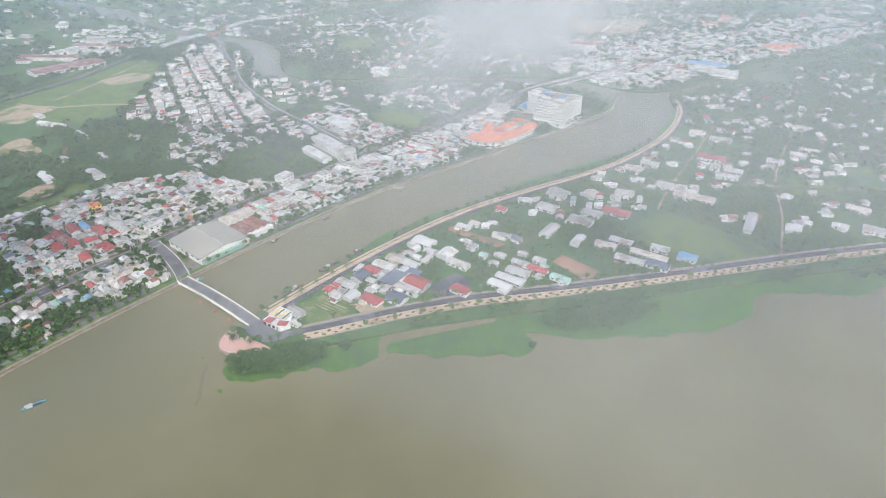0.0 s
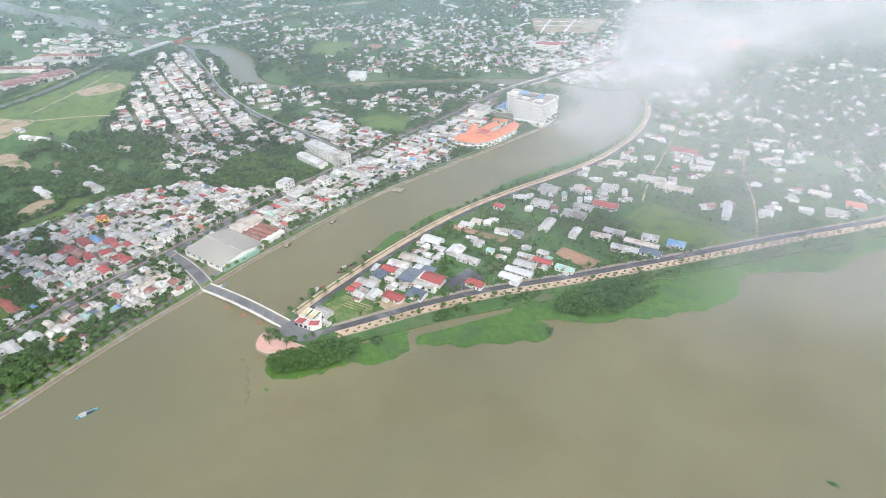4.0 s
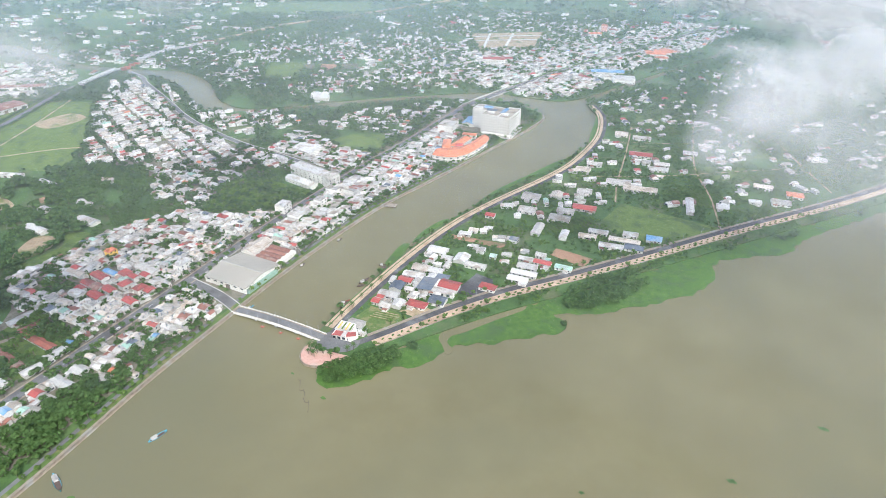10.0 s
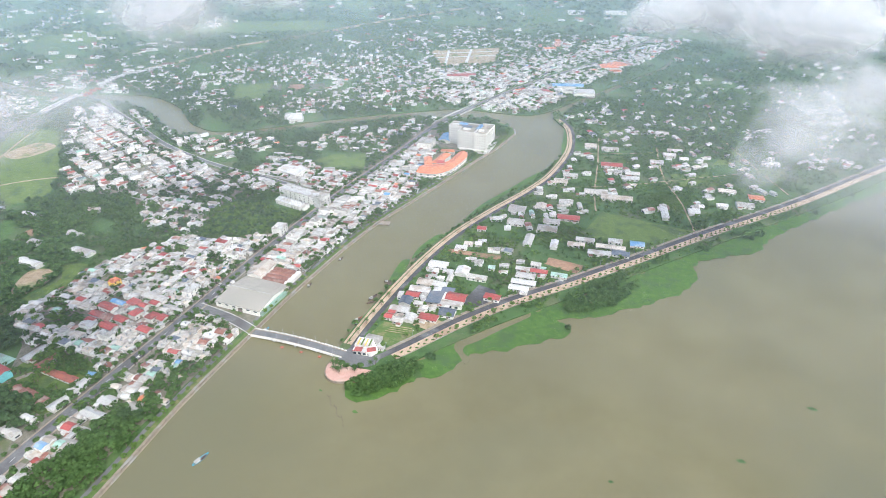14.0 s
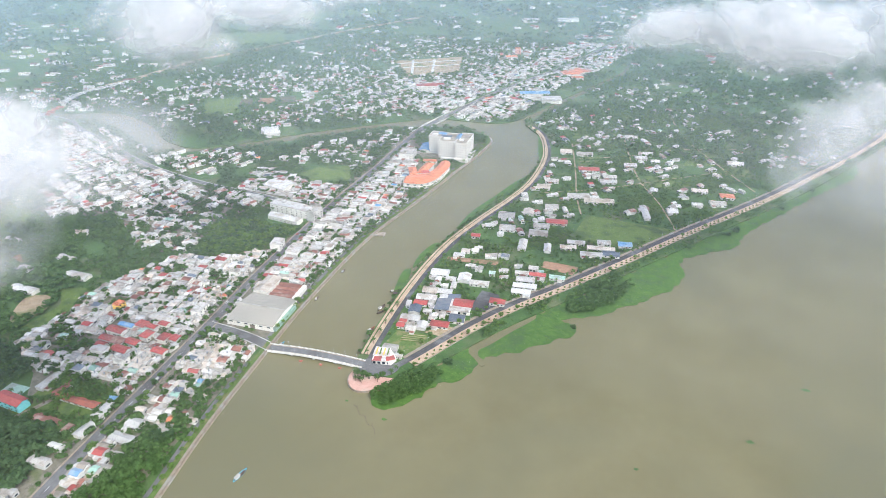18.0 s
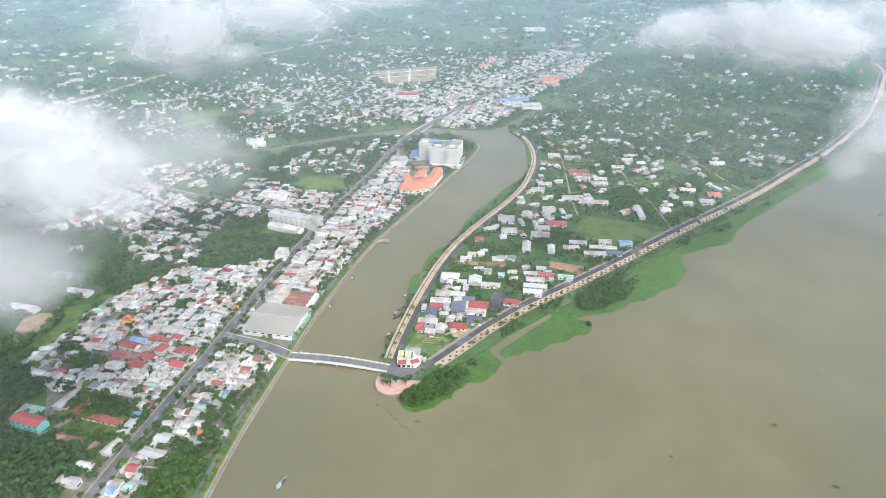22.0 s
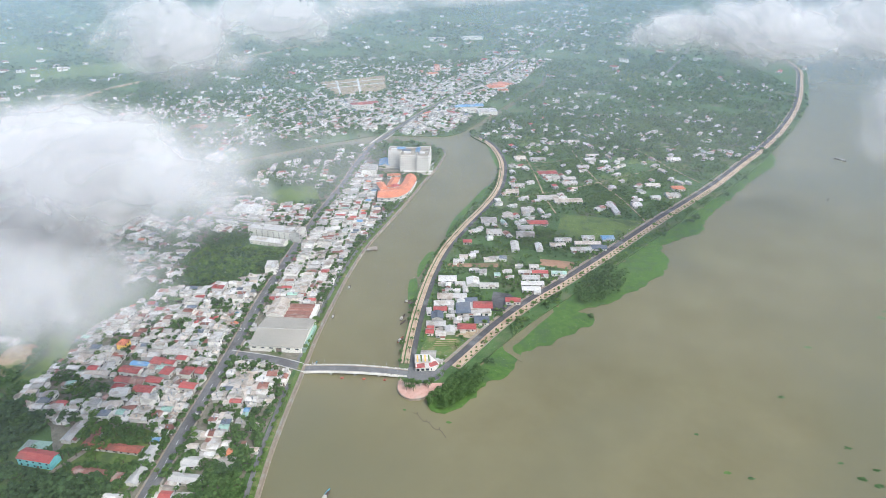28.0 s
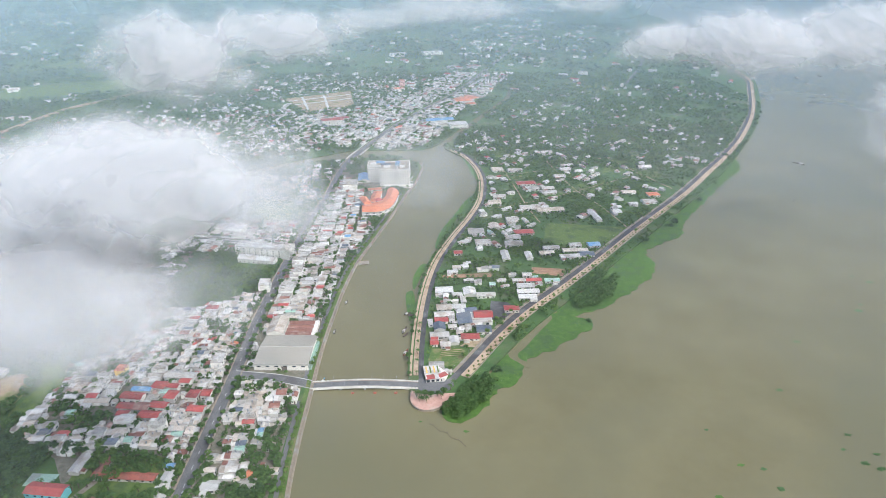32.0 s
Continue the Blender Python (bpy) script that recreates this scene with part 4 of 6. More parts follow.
# villages on the tongue of land and behind it
for qx, qy, qs, qn, qt in ((152, 300, 16, 16, 0.4), (185, 330, 16, 14, 0.4), (215, 345, 18, 14, 0.4), (180, 390, 16, 14, 0.4), (220, 420, 20, 16, 0.4), (260, 440, 22, 16, 0.4), (200, 480, 14, 10, 0.4), (270, 510, 26, 16, 0.5), (310, 600, 40, 20, 0.5),
                          (210, 560, 16, 8, 0.4), (220, 640, 26, 14, 0.6), (180, 730, 20, 14, 0.8), (230, 790, 40, 22, 0.8), (300, 720, 50, 18, 0.7), (390, 560, 40, 14, 0.6), (470, 640, 40, 12, 0.7), (420, 760, 60, 18, 0.7), (540, 760, 60, 16, 0.8),
                          (560, 640, 22, 10, 0.85), (640, 800, 40, 12, 0.9), (350, 880, 70, 26, 0.8), (500, 950, 80, 24, 0.8), (700, 980, 60, 16, 0.9), (300, 980, 50, 22, 0.9), (420, 1130, 90, 30, 0.9), (640, 1200, 100, 26, 0.9), (820, 1200, 60, 14, 1.0),
                          (330, 400, 10, 4, 0.6), (112, 78, 8, 34, 0.06), (120, 104, 10, 40, 0.06), (138, 90, 7, 18, 0.06), (124, 140, 10, 26, 0.06), (120, 62, 6, 12, 0.06), (205, 172, 12, 18, 0.06), (280, 268, 16, 16, 0.08), (160, 210, 14, 10, 0.1), (372, 420, 8, 4, 0.5), (440, 470, 20, 8, 0.8)):
    cluster(qx, qy, qs, qn, qt, (5, 9) if qy > 190 else (4, 6.5))

# the nearest houses are things of their own, those farther off are joined by quarter
NEAR = sorted(HOUSES, key=lambda h: max(abs(h[0] + 40) * 1.3, abs(h[1] - 30)))[:190]
near_set = set(id(h) for h in NEAR)


def house_parts(w, d, h, form, root, rk, two):
    """A narrow house at the origin, its depth along x."""
    f, b, low = d * 0.62, d * 0.38, h * 0.8     # the front range and the lower rear one
    wall = Geo().box(d * 0.19, 0, -0.3, f, w, h + 0.3) if form != "flat" else Geo().box(0, 0, -0.3, d, w, h + 0.3)
    rise = w * 0.18
    roof = Geo()
    if form == "gable":
        wall.ends(d * 0.19, 0, h, f, w, rise)
        roof.gable(d * 0.19, 0, h, f, w, rise)
    elif form == "shed":
        roof.shed(d * 0.19, 0, h, f, w, f * 0.07)
    else:
        for a, b, e, f in ((0, w / 2 - 0.1, d, 0.2), (0, -w / 2 + 0.1, d, 0.2), (d / 2 - 0.1, 0, 0.2, w - 0.4), (-d / 2 + 0.1, 0, 0.2, w - 0.4)):
            roof.box(a, b, h, e, f, 0.7)
        roof.box(0, 0, h, d - 0.4, w - 0.4, 0.08)
        roof.box(-d * 0.22, w * 0.12, h + 0.08, d * 0.3, w * 0.55, 2.3)
    part("wall", wall, WALL, root)
    part("roof", roof, ROOF[rk], root)
    if form != "flat":
        rear = part("rear_wing", Geo().box(-d * 0.31, 0.0, -0.3, b - 0.02, w * 0.94, low + 0.3), WALL, root)
        other = rng.choice([k for k in ("zinc", "white", "beige", "rust", "zinc") if k != rk])
        part("rear_roof", Geo().shed(-d * 0.31, 0, low, b, w * 0.98, -w * 0.12) if form == "shed" else Geo().gable(-d * 0.31, 0, low, b, w * 0.98, w * 0.13), ROOF[other], rear)
    else:
        part("lean_to", Geo().shed(d * 0.3, 0, h + 1.6, d * 0.34, w * 0.9, 0.5), ROOF["zinc"], root)
    part("water_tank", Geo().tube((d * 0.1, w * 0.2, h * 0.9), (d * 0.1, w * 0.2, h + rise + 1.3), 0.55, 0.55, 8), STEEL, root)
    for e in (1, -1):
        part("door", Geo().box(e * (d / 2 + 0.03), w * 0.18 * e, 0, 0.08, min(1.6, w * 0.3), 2.2), DOOR, root)
        for lv in range(2 if h > 5.6 else 1):
            z = 1.0 + lv * 3.1
            win = part("window", Geo().box(e * (d / 2 + 0.03), -w * 0.22 * e, z, 0.08, 1.3, 1.2), GLASS, root)


protos = {}
for x, y, w, d, h, turn, rk, form in NEAR:
    key = (rk, form, h > 5.6)
    if key not in protos:
        names = {"zinc": "grey corrugated metal", "white": "white metal sheet", "beige": "faded beige metal", "rust": "rusty brown sheet", "red": "red tile", "orange": "orange tile", "blue": "blue metal", "green": "pale green metal", "slate": "dark grey sheet"}
        lab = "%s house with %s %s roof in a close row" % ("two-storey" if h > 5.6 else "low", names[rk], {"gable": "ridged", "shed": "sloping", "flat": "terrace"}[form])
        root = thing("house", lab, "house", group="row houses of the town")
        hh = 6.4 if h > 5.6 else 3.8
        house_parts(5.5, 15.0, hh, form, root, rk, h > 5.6)
        protos[key] = (root, hh)
        first = True
    else:
        first = False
    root, hh = protos[key]
    flip = math.pi if rng.random() < 0.5 else 0
    m = Matrix.LocRotScale((x, y, 0), Euler((0, 0, turn + flip)), (d * 1.06 / 15.0, w * 1.05 / 5.5, h / hh))
    if first:
        root.matrix_basis = m
    else:
        made = copy_thing(root, Matrix.LocRotScale((x, y, 0), Euler((0, 0, turn + flip)), (d * 1.06 / 15.0 / root.scale[0], w * 1.05 / 5.5 / root.scale[1], h / hh / root.scale[2])))

# farther houses, joined by quarter
quarters = {}
for hs in HOUSES:
    if id(hs) in near_set:
        continue
    x, y, w, d, h, turn, rk, form = hs
    q = "west" if x < -60 and y < 640 and y < 700 + x else "east" if (x > 60 and y < 700) or x > 140 else "north"
    if x < 90 and y < 620 and x > -60:
        q = "bank"
    quarters.setdefault(q, {"wall": Geo(), "window": Geo()})
    Q = quarters[q]
    c, s = math.cos(turn), math.sin(turn)
    rg = Q.setdefault(rk, Geo())
    if form == "flat":
        Q["wall"].box(x, y, -0.2, d, w, h + 0.2, turn)
    else:
        u = rng.uniform(0.55, 0.75)             # front range, then a lower rear one under another roof
        ax, ay, bx, by = x + d * (1 - u) / 2 * c, y + d * (1 - u) / 2 * s, x - d * u / 2 * c, y - d * u / 2 * s
        Q["wall"].box(ax, ay, -0.2, d * u, w, h + 0.2, turn)
        Q["wall"].box(bx, by, -0.2, d * (1 - u) - 0.02, w * 0.94, h * 0.8 + 0.2, turn)
        Q.setdefault(rng.choice(("zinc", "white", "beige", "rust", "zinc", "white")), Geo()).gable(bx, by, h * 0.8, d * (1 - u), w * rng.uniform(0.7, 1.0), w * 0.13, turn)
    if form == "gable":
        rg.gable(ax, ay, h, d * u, w, w * 0.17, turn)
        Q["wall"].ends(ax, ay, h, d * u, w, w * 0.17, turn)
    elif form == "shed":
        rg.shed(ax, ay, h, d * u, w, d * 0.05, turn)
    else:
        rg.box(x, y, h, d + 0.2, w + 0.2, 0.5, turn)
        rg.box(x - d * 0.2 * c, y - d * 0.2 * s, h + 0.5, d * 0.3, w * 0.5, 2.0, turn)
    if abs(x) < 500 and y < 700:
        for e in (1, -1):
            Q["window"].box(x + e * d / 2 * c, y + e * d / 2 * s, 1.0, 0.12, w * 0.5, 1.3, turn)
for q, Q in quarters.items():
    root = thing("house_quarter", "many close low houses with grey, white and rusty roofs", "houses")
    root["kind"] = "stuff"
    part("wall", Q["wall"], WALL_FAR, root)
    if Q["window"].v:
        part("window", Q["window"], GLASS, root)
    for rk in ROOFS:
        if rk in Q:
            part("roof", Q[rk], ROOF_FAR[rk], root)

# far country houses out to the horizon
far = {"wall": Geo()}
for _ in range(2600):
    x, y = rng.uniform(-2600, 1050), rng.uniform(1250, 4300)
    road_x = np.interp(y, [p[1] for p in main_line], [p[0] for p in main_line])
    near_road = abs(x - road_x)
    if rng.random() > (0.95 if near_road < 120 else 0.55 if near_road < 330 else 0.22) or near_road < 14 or (y < 1500 and free(x, y) is False):
        continue
    if not inside(LAND_EAST, np.array(x), np.array(y)):
        continue
    t, w, d = rng.choice((1.15, 2.7)) + rng.gauss(0, 0.15), rng.uniform(7, 16), rng.uniform(12, 30)
    rk = rng.choice(("zinc", "white", "white", "beige", "zinc", "rust", "red"))
    h = rng.uniform(3.5, 7)
    far["wall"].box(x, y, -0.2, d, w, h, t)
    far.setdefault(rk, Geo()).gable(x, y, h, d, w, w * 0.2, t)
for _ in range(500):
    x, y = rng.uniform(-2600, -760), rng.uniform(100, 1400)
    if not (inside(LAND_EAST, np.array(x), np.array(y)) or inside(LAND_WEST, np.array(x), np.array(y))) or (x > -990 and not free(x, y)):
        continue
    t, w, d, h = rng.gauss(0.4, 0.2), rng.uniform(7, 14), rng.uniform(12, 26), rng.uniform(3.5, 6)
    rk = rng.choice(("zinc", "white", "beige", "zinc", "rust"))
    far["wall"].box(x, y, -0.2, d, w, h, t)
    far.setdefault(rk, Geo()).gable(x, y, h, d, w, w * 0.2, t)
root = thing("far_houses", "scattered distant pale-roofed houses among trees", "houses")
root["kind"] = "stuff"
for k, gg in far.items():
    part("wall" if k == "wall" else "roof", gg, WALL_FAR if k == "wall" else ROOF_FAR[k], root)

# ---- single houses ----
ROOF_WORDS = {"zinc": "grey metal", "white": "white metal", "beige": "faded beige", "rust": "rusty brown", "red": "red", "brick": "brick red", "orange": "orange tile", "blue": "bright blue", "green": "pale green", "slate": "dark slate-grey"}


def house(x, y, sx, sy, h, turn, rk, label, wall=None, form="gable", name="house", rows=1, annex=0):
    """A house with its ridge along the longer side."""
    if sy > sx:
        sx, sy, turn = sy, sx, turn + math.pi / 2
    root = thing(name, label, "house" if name == "house" else name.replace("_", " "), x, y, 0, turn)
    wg, rg = Geo().box(0, 0, -0.3, sx, sy, h + 0.3), Geo()
    rise = min(sy * 0.16, 2.6)
    if form == "gable":
        wg.ends(0, 0, h, sx, sy, rise)
        rg.gable(0, 0, h, sx, sy, rise, 0, 0.6, 0.15)
    elif form == "hip":
        rg.hip(0, 0, h, sx, sy, rise, 0, 0.7)
    else:
        for a, b, e, f in ((0, sy / 2 - 0.12, sx, 0.24), (0, -sy / 2 + 0.12, sx, 0.24), (sx / 2 - 0.12, 0, 0.24, sy - 0.48), (-sx / 2 + 0.12, 0, 0.24, sy - 0.48)):
            rg.box(a, b, h, e, f, 0.8)
        rg.box(0, 0, h, sx - 0.5, sy - 0.5, 0.06)
        rg.box(-sx * 0.25, sy * 0.1, h + 0.06, min(5, sx * 0.3), min(4, sy * 0.4), 2.4)
    part("wall", wg, wall or WALL, root)
    part("roof", rg, ROOF[rk], root)
    if annex:
        for k in range(annex):
            ax, ay = rng.choice((-1, 1)) * sx * rng.uniform(0.1, 0.4), (1 if k else -1) * (sy / 2 + 1.7)
            aw = rng.uniform(4, max(4.5, sx * 0.4))
            an = part("annex", Geo().box(ax, ay, -0.2, aw, 3.3, 2.6), wall or WALL, root)
            part("annex_roof", Geo().gable(ax, ay, 2.4, aw, 3.3, 0.5, 0, 0.25), ROOF[rng.choice(("zinc", "white", "beige", "rust"))], an)
    part("door", Geo().box(sx * 0.1, -sy / 2 - 0.04, 0, min(2.0, sx * 0.2), 0.1, 2.3), DOOR, root)
    for lv in range(rows):
        for k in range(max(2, min(8, int(sx / 5)))):
            for e in (-1, 1):
                n = max(2, min(8, int(sx / 5)))
                px = (k + 0.5) / n * sx - sx / 2
                if e < 0 and lv == 0 and abs(px - sx * 0.1) < 1.6:
                    continue
                part("window", Geo().box(px, e * (sy / 2 + 0.04), 1.0 + lv * 3.3, 1.5, 0.1, 1.3), GLASS, root)
    return root


for hl, ht, hn in SINGLE:
    for hx, hy, hw2, hd, hk in hl:
        hh = rng.uniform(2.8, 3.5) if hn != "school building" else 5.2
        house(hx, hy, hw2, hd, hh, ht + rng.gauss(0, 0.02), hk, "pale-walled %s with a %s roof" % (hn, ROOF_WORDS[hk]), None, "hip" if hk in ("red", "orange") and hd > 8 else "gable", annex=2 if hn == "village house" else 1 if rng.random() < 0.4 and hn != "school building" else 0)

house(-164, -116, 27, 10, 7.0, -0.12, "red", "turquoise school block with a dark red ridged roof", WALL_TEAL, "gable", "school", 2)
setting("sports_court", Geo().prism(rect(-178, -101, 20, 12, -0.05), -0.3, 0.14), ROOF["green"], "pale green hard sports court")
house(-173.5, 20, 8, 9, 9.0, -0.1, "orange", "tall bright yellow house among grey roofs", WALL_YELLOW, "flat", "house", 3)
house(-92, 34, 10, 16, 9.5, 0.0, "white", "white four-storey townhouse by the main road", WALL_WHITE, "flat", "house", 3)
house(-54, 205, 10, 12, 10.5, 0.0, "white", "white townhouse with an orange top storey", WALL_WHITE, "flat", "house", 3)
house(-86, 178, 12, 16, 9, 0.1, "white", "white corner townhouse with terrace roof", WALL_WHITE, "flat", "house", 3)

# warehouse and halls by the quay
wh = thing("warehouse", "large beige-roofed warehouse with white walls by the quay", "warehouse", -34.5, 51.5, 0, -0.02)
part("wall", Geo().box(0, 0, -0.3, 49, 48, 6.3).ends(0, 0, 6, 49, 48, 3.2), WALL_WHITE, wh)
part("roof", Geo().gable(0, 0, 6, 49, 48, 3.2, 0, 0.5, 0.2), SHEET, wh, "broad beige sheet-metal roof")
part("ridge_cap", Geo().box(0, 0, 9.35, 50, 0.9, 0.25), ROOF["zinc"], wh)
part("side_aisle", Geo().box(25.8, -3, -0.2, 2.6, 40, 4.6), ROOF["green"], wh, "pale green side wing")
for k in range(6):
    part("window", Geo().box(-20 + k * 8, -24.06, 3.6, 3.4, 0.12, 1.2), GLASS, wh)
part("gate", Geo().box(3, -24.06, 0, 5, 0.14, 4.2), DOOR, wh)
house(-52, 93, 16, 29, 7, 0.0, "beige", "long hall with a faded beige roof beside the warehouse", WALL_WHITE, "gable", "hall", 1)
ru = thing("market_hall", "old hall with patched rusty brown roofs and a pale wall", "hall", -28, 91, 0, 0.0)
part("wall", Geo().box(0, 0, -0.3, 30, 27, 4.8), WALL_WHITE, ru)
for k in range(4):
    part("roof", Geo().gable(-1.5 + 0.02 * k, -10.2 + k * 6.8, 4.5, 25, 6.4, 1.5, 0, 0.2), ROOF["rust"], ru, "patched rust-brown roof bay")
for k in range(5):
    part("window", Geo().box(-11 + k * 5.5, -13.56, 1.2, 2, 0.12, 1.6), GLASS, ru)

# white block and its hall by the main road
house(-113, 271, 62, 17, 10.5, -0.2, "white", "long white three-storey block beside the main road", WALL_WHITE, "flat", "apartment_block", 3)
house(-78, 262, 11, 19, 13.0, -0.2, "zinc", "grey-fronted office tower end at the road", WALL, "flat", "office_building", 3)
house(-112, 247, 46, 12, 5.5, -0.2, "white", "long low hall with a cream-white roof", WALL_WHITE, "gable", "hall", 1)
house(-168, 340, 36, 28, 7.0, -0.25, "white", "large white-roofed market hall among houses", WALL_WHITE, "gable", "hall", 1)

# tip house, red-roofed hall on the tongue of land
tip = thing("tip_house", "white angular house with red and lime striped roof", "house", 104, 17, 0, 0.15)
part("wall", Geo().prism([(-9.5, -7.5), (7, -8.5), (11, -2), (4, 9), (-9, 10)], -0.3, 4.2), WALL_WHITE, tip)
part("roof", Geo().prism([(-10, -1.5), (5, -2), (4.4, 9.6), (-9.6, 10.6)], 4.2, 4.9), ROOF["white"], tip)
for k in range(4):
    part("roof_stripe", Geo().box(-7.4 + k * 3.4, 4.2, 4.9, 1.3, 9.5, 0.15), MEADOW if k % 2 else WALL_YELLOW, tip, "lime-yellow roof stripe")
part("awning", Geo().shed(-5.5, -5.6, 4.0, 7.4, 5.6, 0.6), ROOF["red"], tip, "red sheet awning")
part("awning", Geo().shed(5.4, -4.2, 4.0, 8.4, 5.2, 0.6, 0.35), ROOF["red"], tip, "red sheet awning")
part("awning", Geo().shed(0.2, -6.2, 4.3, 3.2, 5.4, 0.3), ROOF["white"], tip)
for k in range(4):
    part("window", Geo().box(-7.5 + k * 4.2, -8.3, 0.8, 2.6, 0.12, 2.2), GLASS, tip)
ca = thing("event_hall", "dark grey hall with a red roof and wide canopies", "hall", 146, 110, 0, 0.08)
part("wall", Geo().box(-2, 0, -0.3, 34, 20, 5.0), WALL, ca)
part("canopy", Geo().shed(-13, -2, 4.9, 14, 20, 0.9), ROOF["slate"], ca, "slate-grey canopy")
part("canopy", Geo().shed(2, -8, 4.8, 22, 7, 0.7), ROOF["zinc"], ca, "grey canopy")
part("roof", Geo().gable(7, 3.5, 5.4, 19, 13, 2.2, -0.05, 0.5, 0.2), ROOF["red"], ca, "bright red ridged roof")
part("canopy", Geo().shed(-4, 14, 4.6, 12, 8, 0.6), ROOF["slate"], ca, "slate-grey canopy")
for k in range(5):
    part("window", Geo().box(-14 + k * 6, -10.06, 0.9, 3, 0.12, 2.2), GLASS, ca)

# tower block in three wings
tw = thing("tower_block", "tall white seven-storey building in three wings by the canal", "tower", 31, 535, 0, 0.0)
for (wx, wy, sx, sy, hh) in ((-26, 13, 22, 25, 28.0), (-3.0, 4, 26, 42, 27.2), (21.5, 2, 18.5, 50, 28.4)):
    wing = part("wing", Geo().box(wx, wy, -0.3, sx, sy, hh + 0.3), WALL_WHITE, tw)
    par = Geo()
    for a, b, e, f in ((0, sy / 2 - 0.2, sx, 0.4), (0, -sy / 2 + 0.2, sx, 0.4), (sx / 2 - 0.2, 0, 0.4, sy - 0.8), (-sx / 2 + 0.2, 0, 0.4, sy - 0.8)):
        par.box(wx + a, wy + b, hh, e, f, 1.1)
    part("parapet", par, WALL_WHITE, wing)
    part("roof_deck", Geo().box(wx, wy, hh, sx - 0.8, sy - 0.8, 0.1), DECK, wing, "brown weathered roof deck")
    part("plant_room", Geo().box(wx - 2, wy - sy * 0.22, hh + 0.1, sx * 0.4, 6, 2.4), WALL_WHITE, wing)
    for fl in range(7):
        z = 1.6 + fl * 3.8
        n = int(sx / 3.4)
        for k in range(n):
            part("window", Geo().box(wx - sx / 2 + (k + 0.5) * sx / n, wy - sy / 2 - 0.05, z, 1.7, 0.12, 1.5), PALE_GLASS, wing)
        part("ledge", Geo().box(wx, wy - sy / 2 - 0.3, z - 0.6, sx - 0.3, 0.6, 0.25), WALL_WHITE, wing)
        if wx > 0:
            for k in range(int(sy / 4)):
                part("window", Geo().box(wx + sx / 2 + 0.05, wy - sy / 2 + (k + 0.5) * 4, z, 0.12, 1.7, 1.5), PALE_GLASS, wing)
            part("ledge", Geo().box(wx + sx / 2 + 0.3, wy, z - 0.6, 0.6, sy - 0.3, 0.25), WALL_WHITE, wing)
part("stair_core", Geo().box(-15.4, -2.5, -0.3, 2.6, 10, 26), ROOF["slate"], tw, "dark slate strip in the corner between two wings")
# solid strip whose duller render stands for shade in the gap between wings
part("stair_core", Geo().box(11.2, 0, -0.3, 2.2, 38, 25.5), WALL, tw, "duller wall strip standing for the shaded recess between two wings")
part("blue_roof", Geo().gable(-17, 18, 28.4, 13, 9, 1.6), ROOF["blue"], tw, "light blue roof canopy")
part("blue_roof", Geo().gable(-8, 8, 28.4, 16, 9, 1.4), ROOF["slate"], tw, "grey roof canopy")
part("blue_roof", Geo().gable(11, 8, 28.8, 24, 6.5, 1.4, math.pi / 2), ROOF["blue"], tw, "light blue roof strip")
for k in range(5):
    part("water_tank", Geo().tube((-24 + k * 2.2, 22, 28.1), (-24 + k * 2.2, 22, 30.2), 0.8, 0.8, 9), STEEL, tw)
part("podium", Geo().box(12, -25.5, -0.3, 44, 7, 4.4), WALL_WHITE, tw)
part("terrace", Geo().box(33.5, -2, -0.3, 5.4, 46, 4.0), WHITE_CONC, tw)
house(-14, 548, 18, 34, 5, 0.1, "blue", "low annex with a blue sheet roof beside the tower", WALL_WHITE)
house(-30, 500, 22, 26, 13, 0.05, "zinc", "pale four-storey office beside the tower", WALL_WHITE, "flat", "office_building", 4)

# curved building with orange roofs: a crescent wing and two straight ones that meet in its middle
rd = thing("round_hall", "white curved building with bright orange tiled roofs", "hall", 22, 425)


def evenly(pts, n):
    p = smooth([(a - 22, b - 425) for a, b in pts], 2)
    run = np.concatenate([[0], np.cumsum([math.dist(a, b) for a, b in zip(p[:-1], p[1:])])])
    at = np.linspace(0, run[-1], n)
    return list(zip(np.interp(at, run, [q[0] for q in p]).tolist(), np.interp(at, run, [q[1] for q in p]).tolist()))


outer = evenly([(0, 386), (14, 386), (29, 391), (40, 408), (45, 434), (47, 464), (42, 481)], 27)
inner = evenly([(-2, 410), (6, 415), (17, 422), (26, 433), (30, 450), (31, 480)], 27)
mid = [((a[0] + b[0]) / 2, (a[1] + b[1]) / 2) for a, b in zip(outer, inner)]
eave = [((b[0] + (a[0] - b[0]) * 1.06), (b[1] + (a[1] - b[1]) * 1.06)) for a, b in zip(outer, inner)]
back = [((a[0] + (b[0] - a[0]) * 1.06), (a[1] + (b[1] - a[1]) * 1.06)) for a, b in zip(outer, inner)]
part("wall", Geo().prism(outer + inner[::-1], -0.3, 9), WALL_WHITE, rd)
ro = Geo()
for ring0, ring1, z0, z1 in ((eave, mid, 8.8, 11.8), (mid, back, 11.8, 8.8)):
    for k in range(len(ring0) - 1):
        ro.add([(*ring0[k], z0), (*ring0[k + 1], z0), (*ring1[k + 1], z1), (*ring1[k], z1)], [(0, 1, 2, 3)])
for k in (0, 26):
    ro.add([(*eave[k], 8.8), (*mid[k], 11.8), (*back[k], 8.8)], [(0, 1, 2)])
part("roof", ro, ROOF["orange"], rd, "crescent-shaped orange tiled roof")
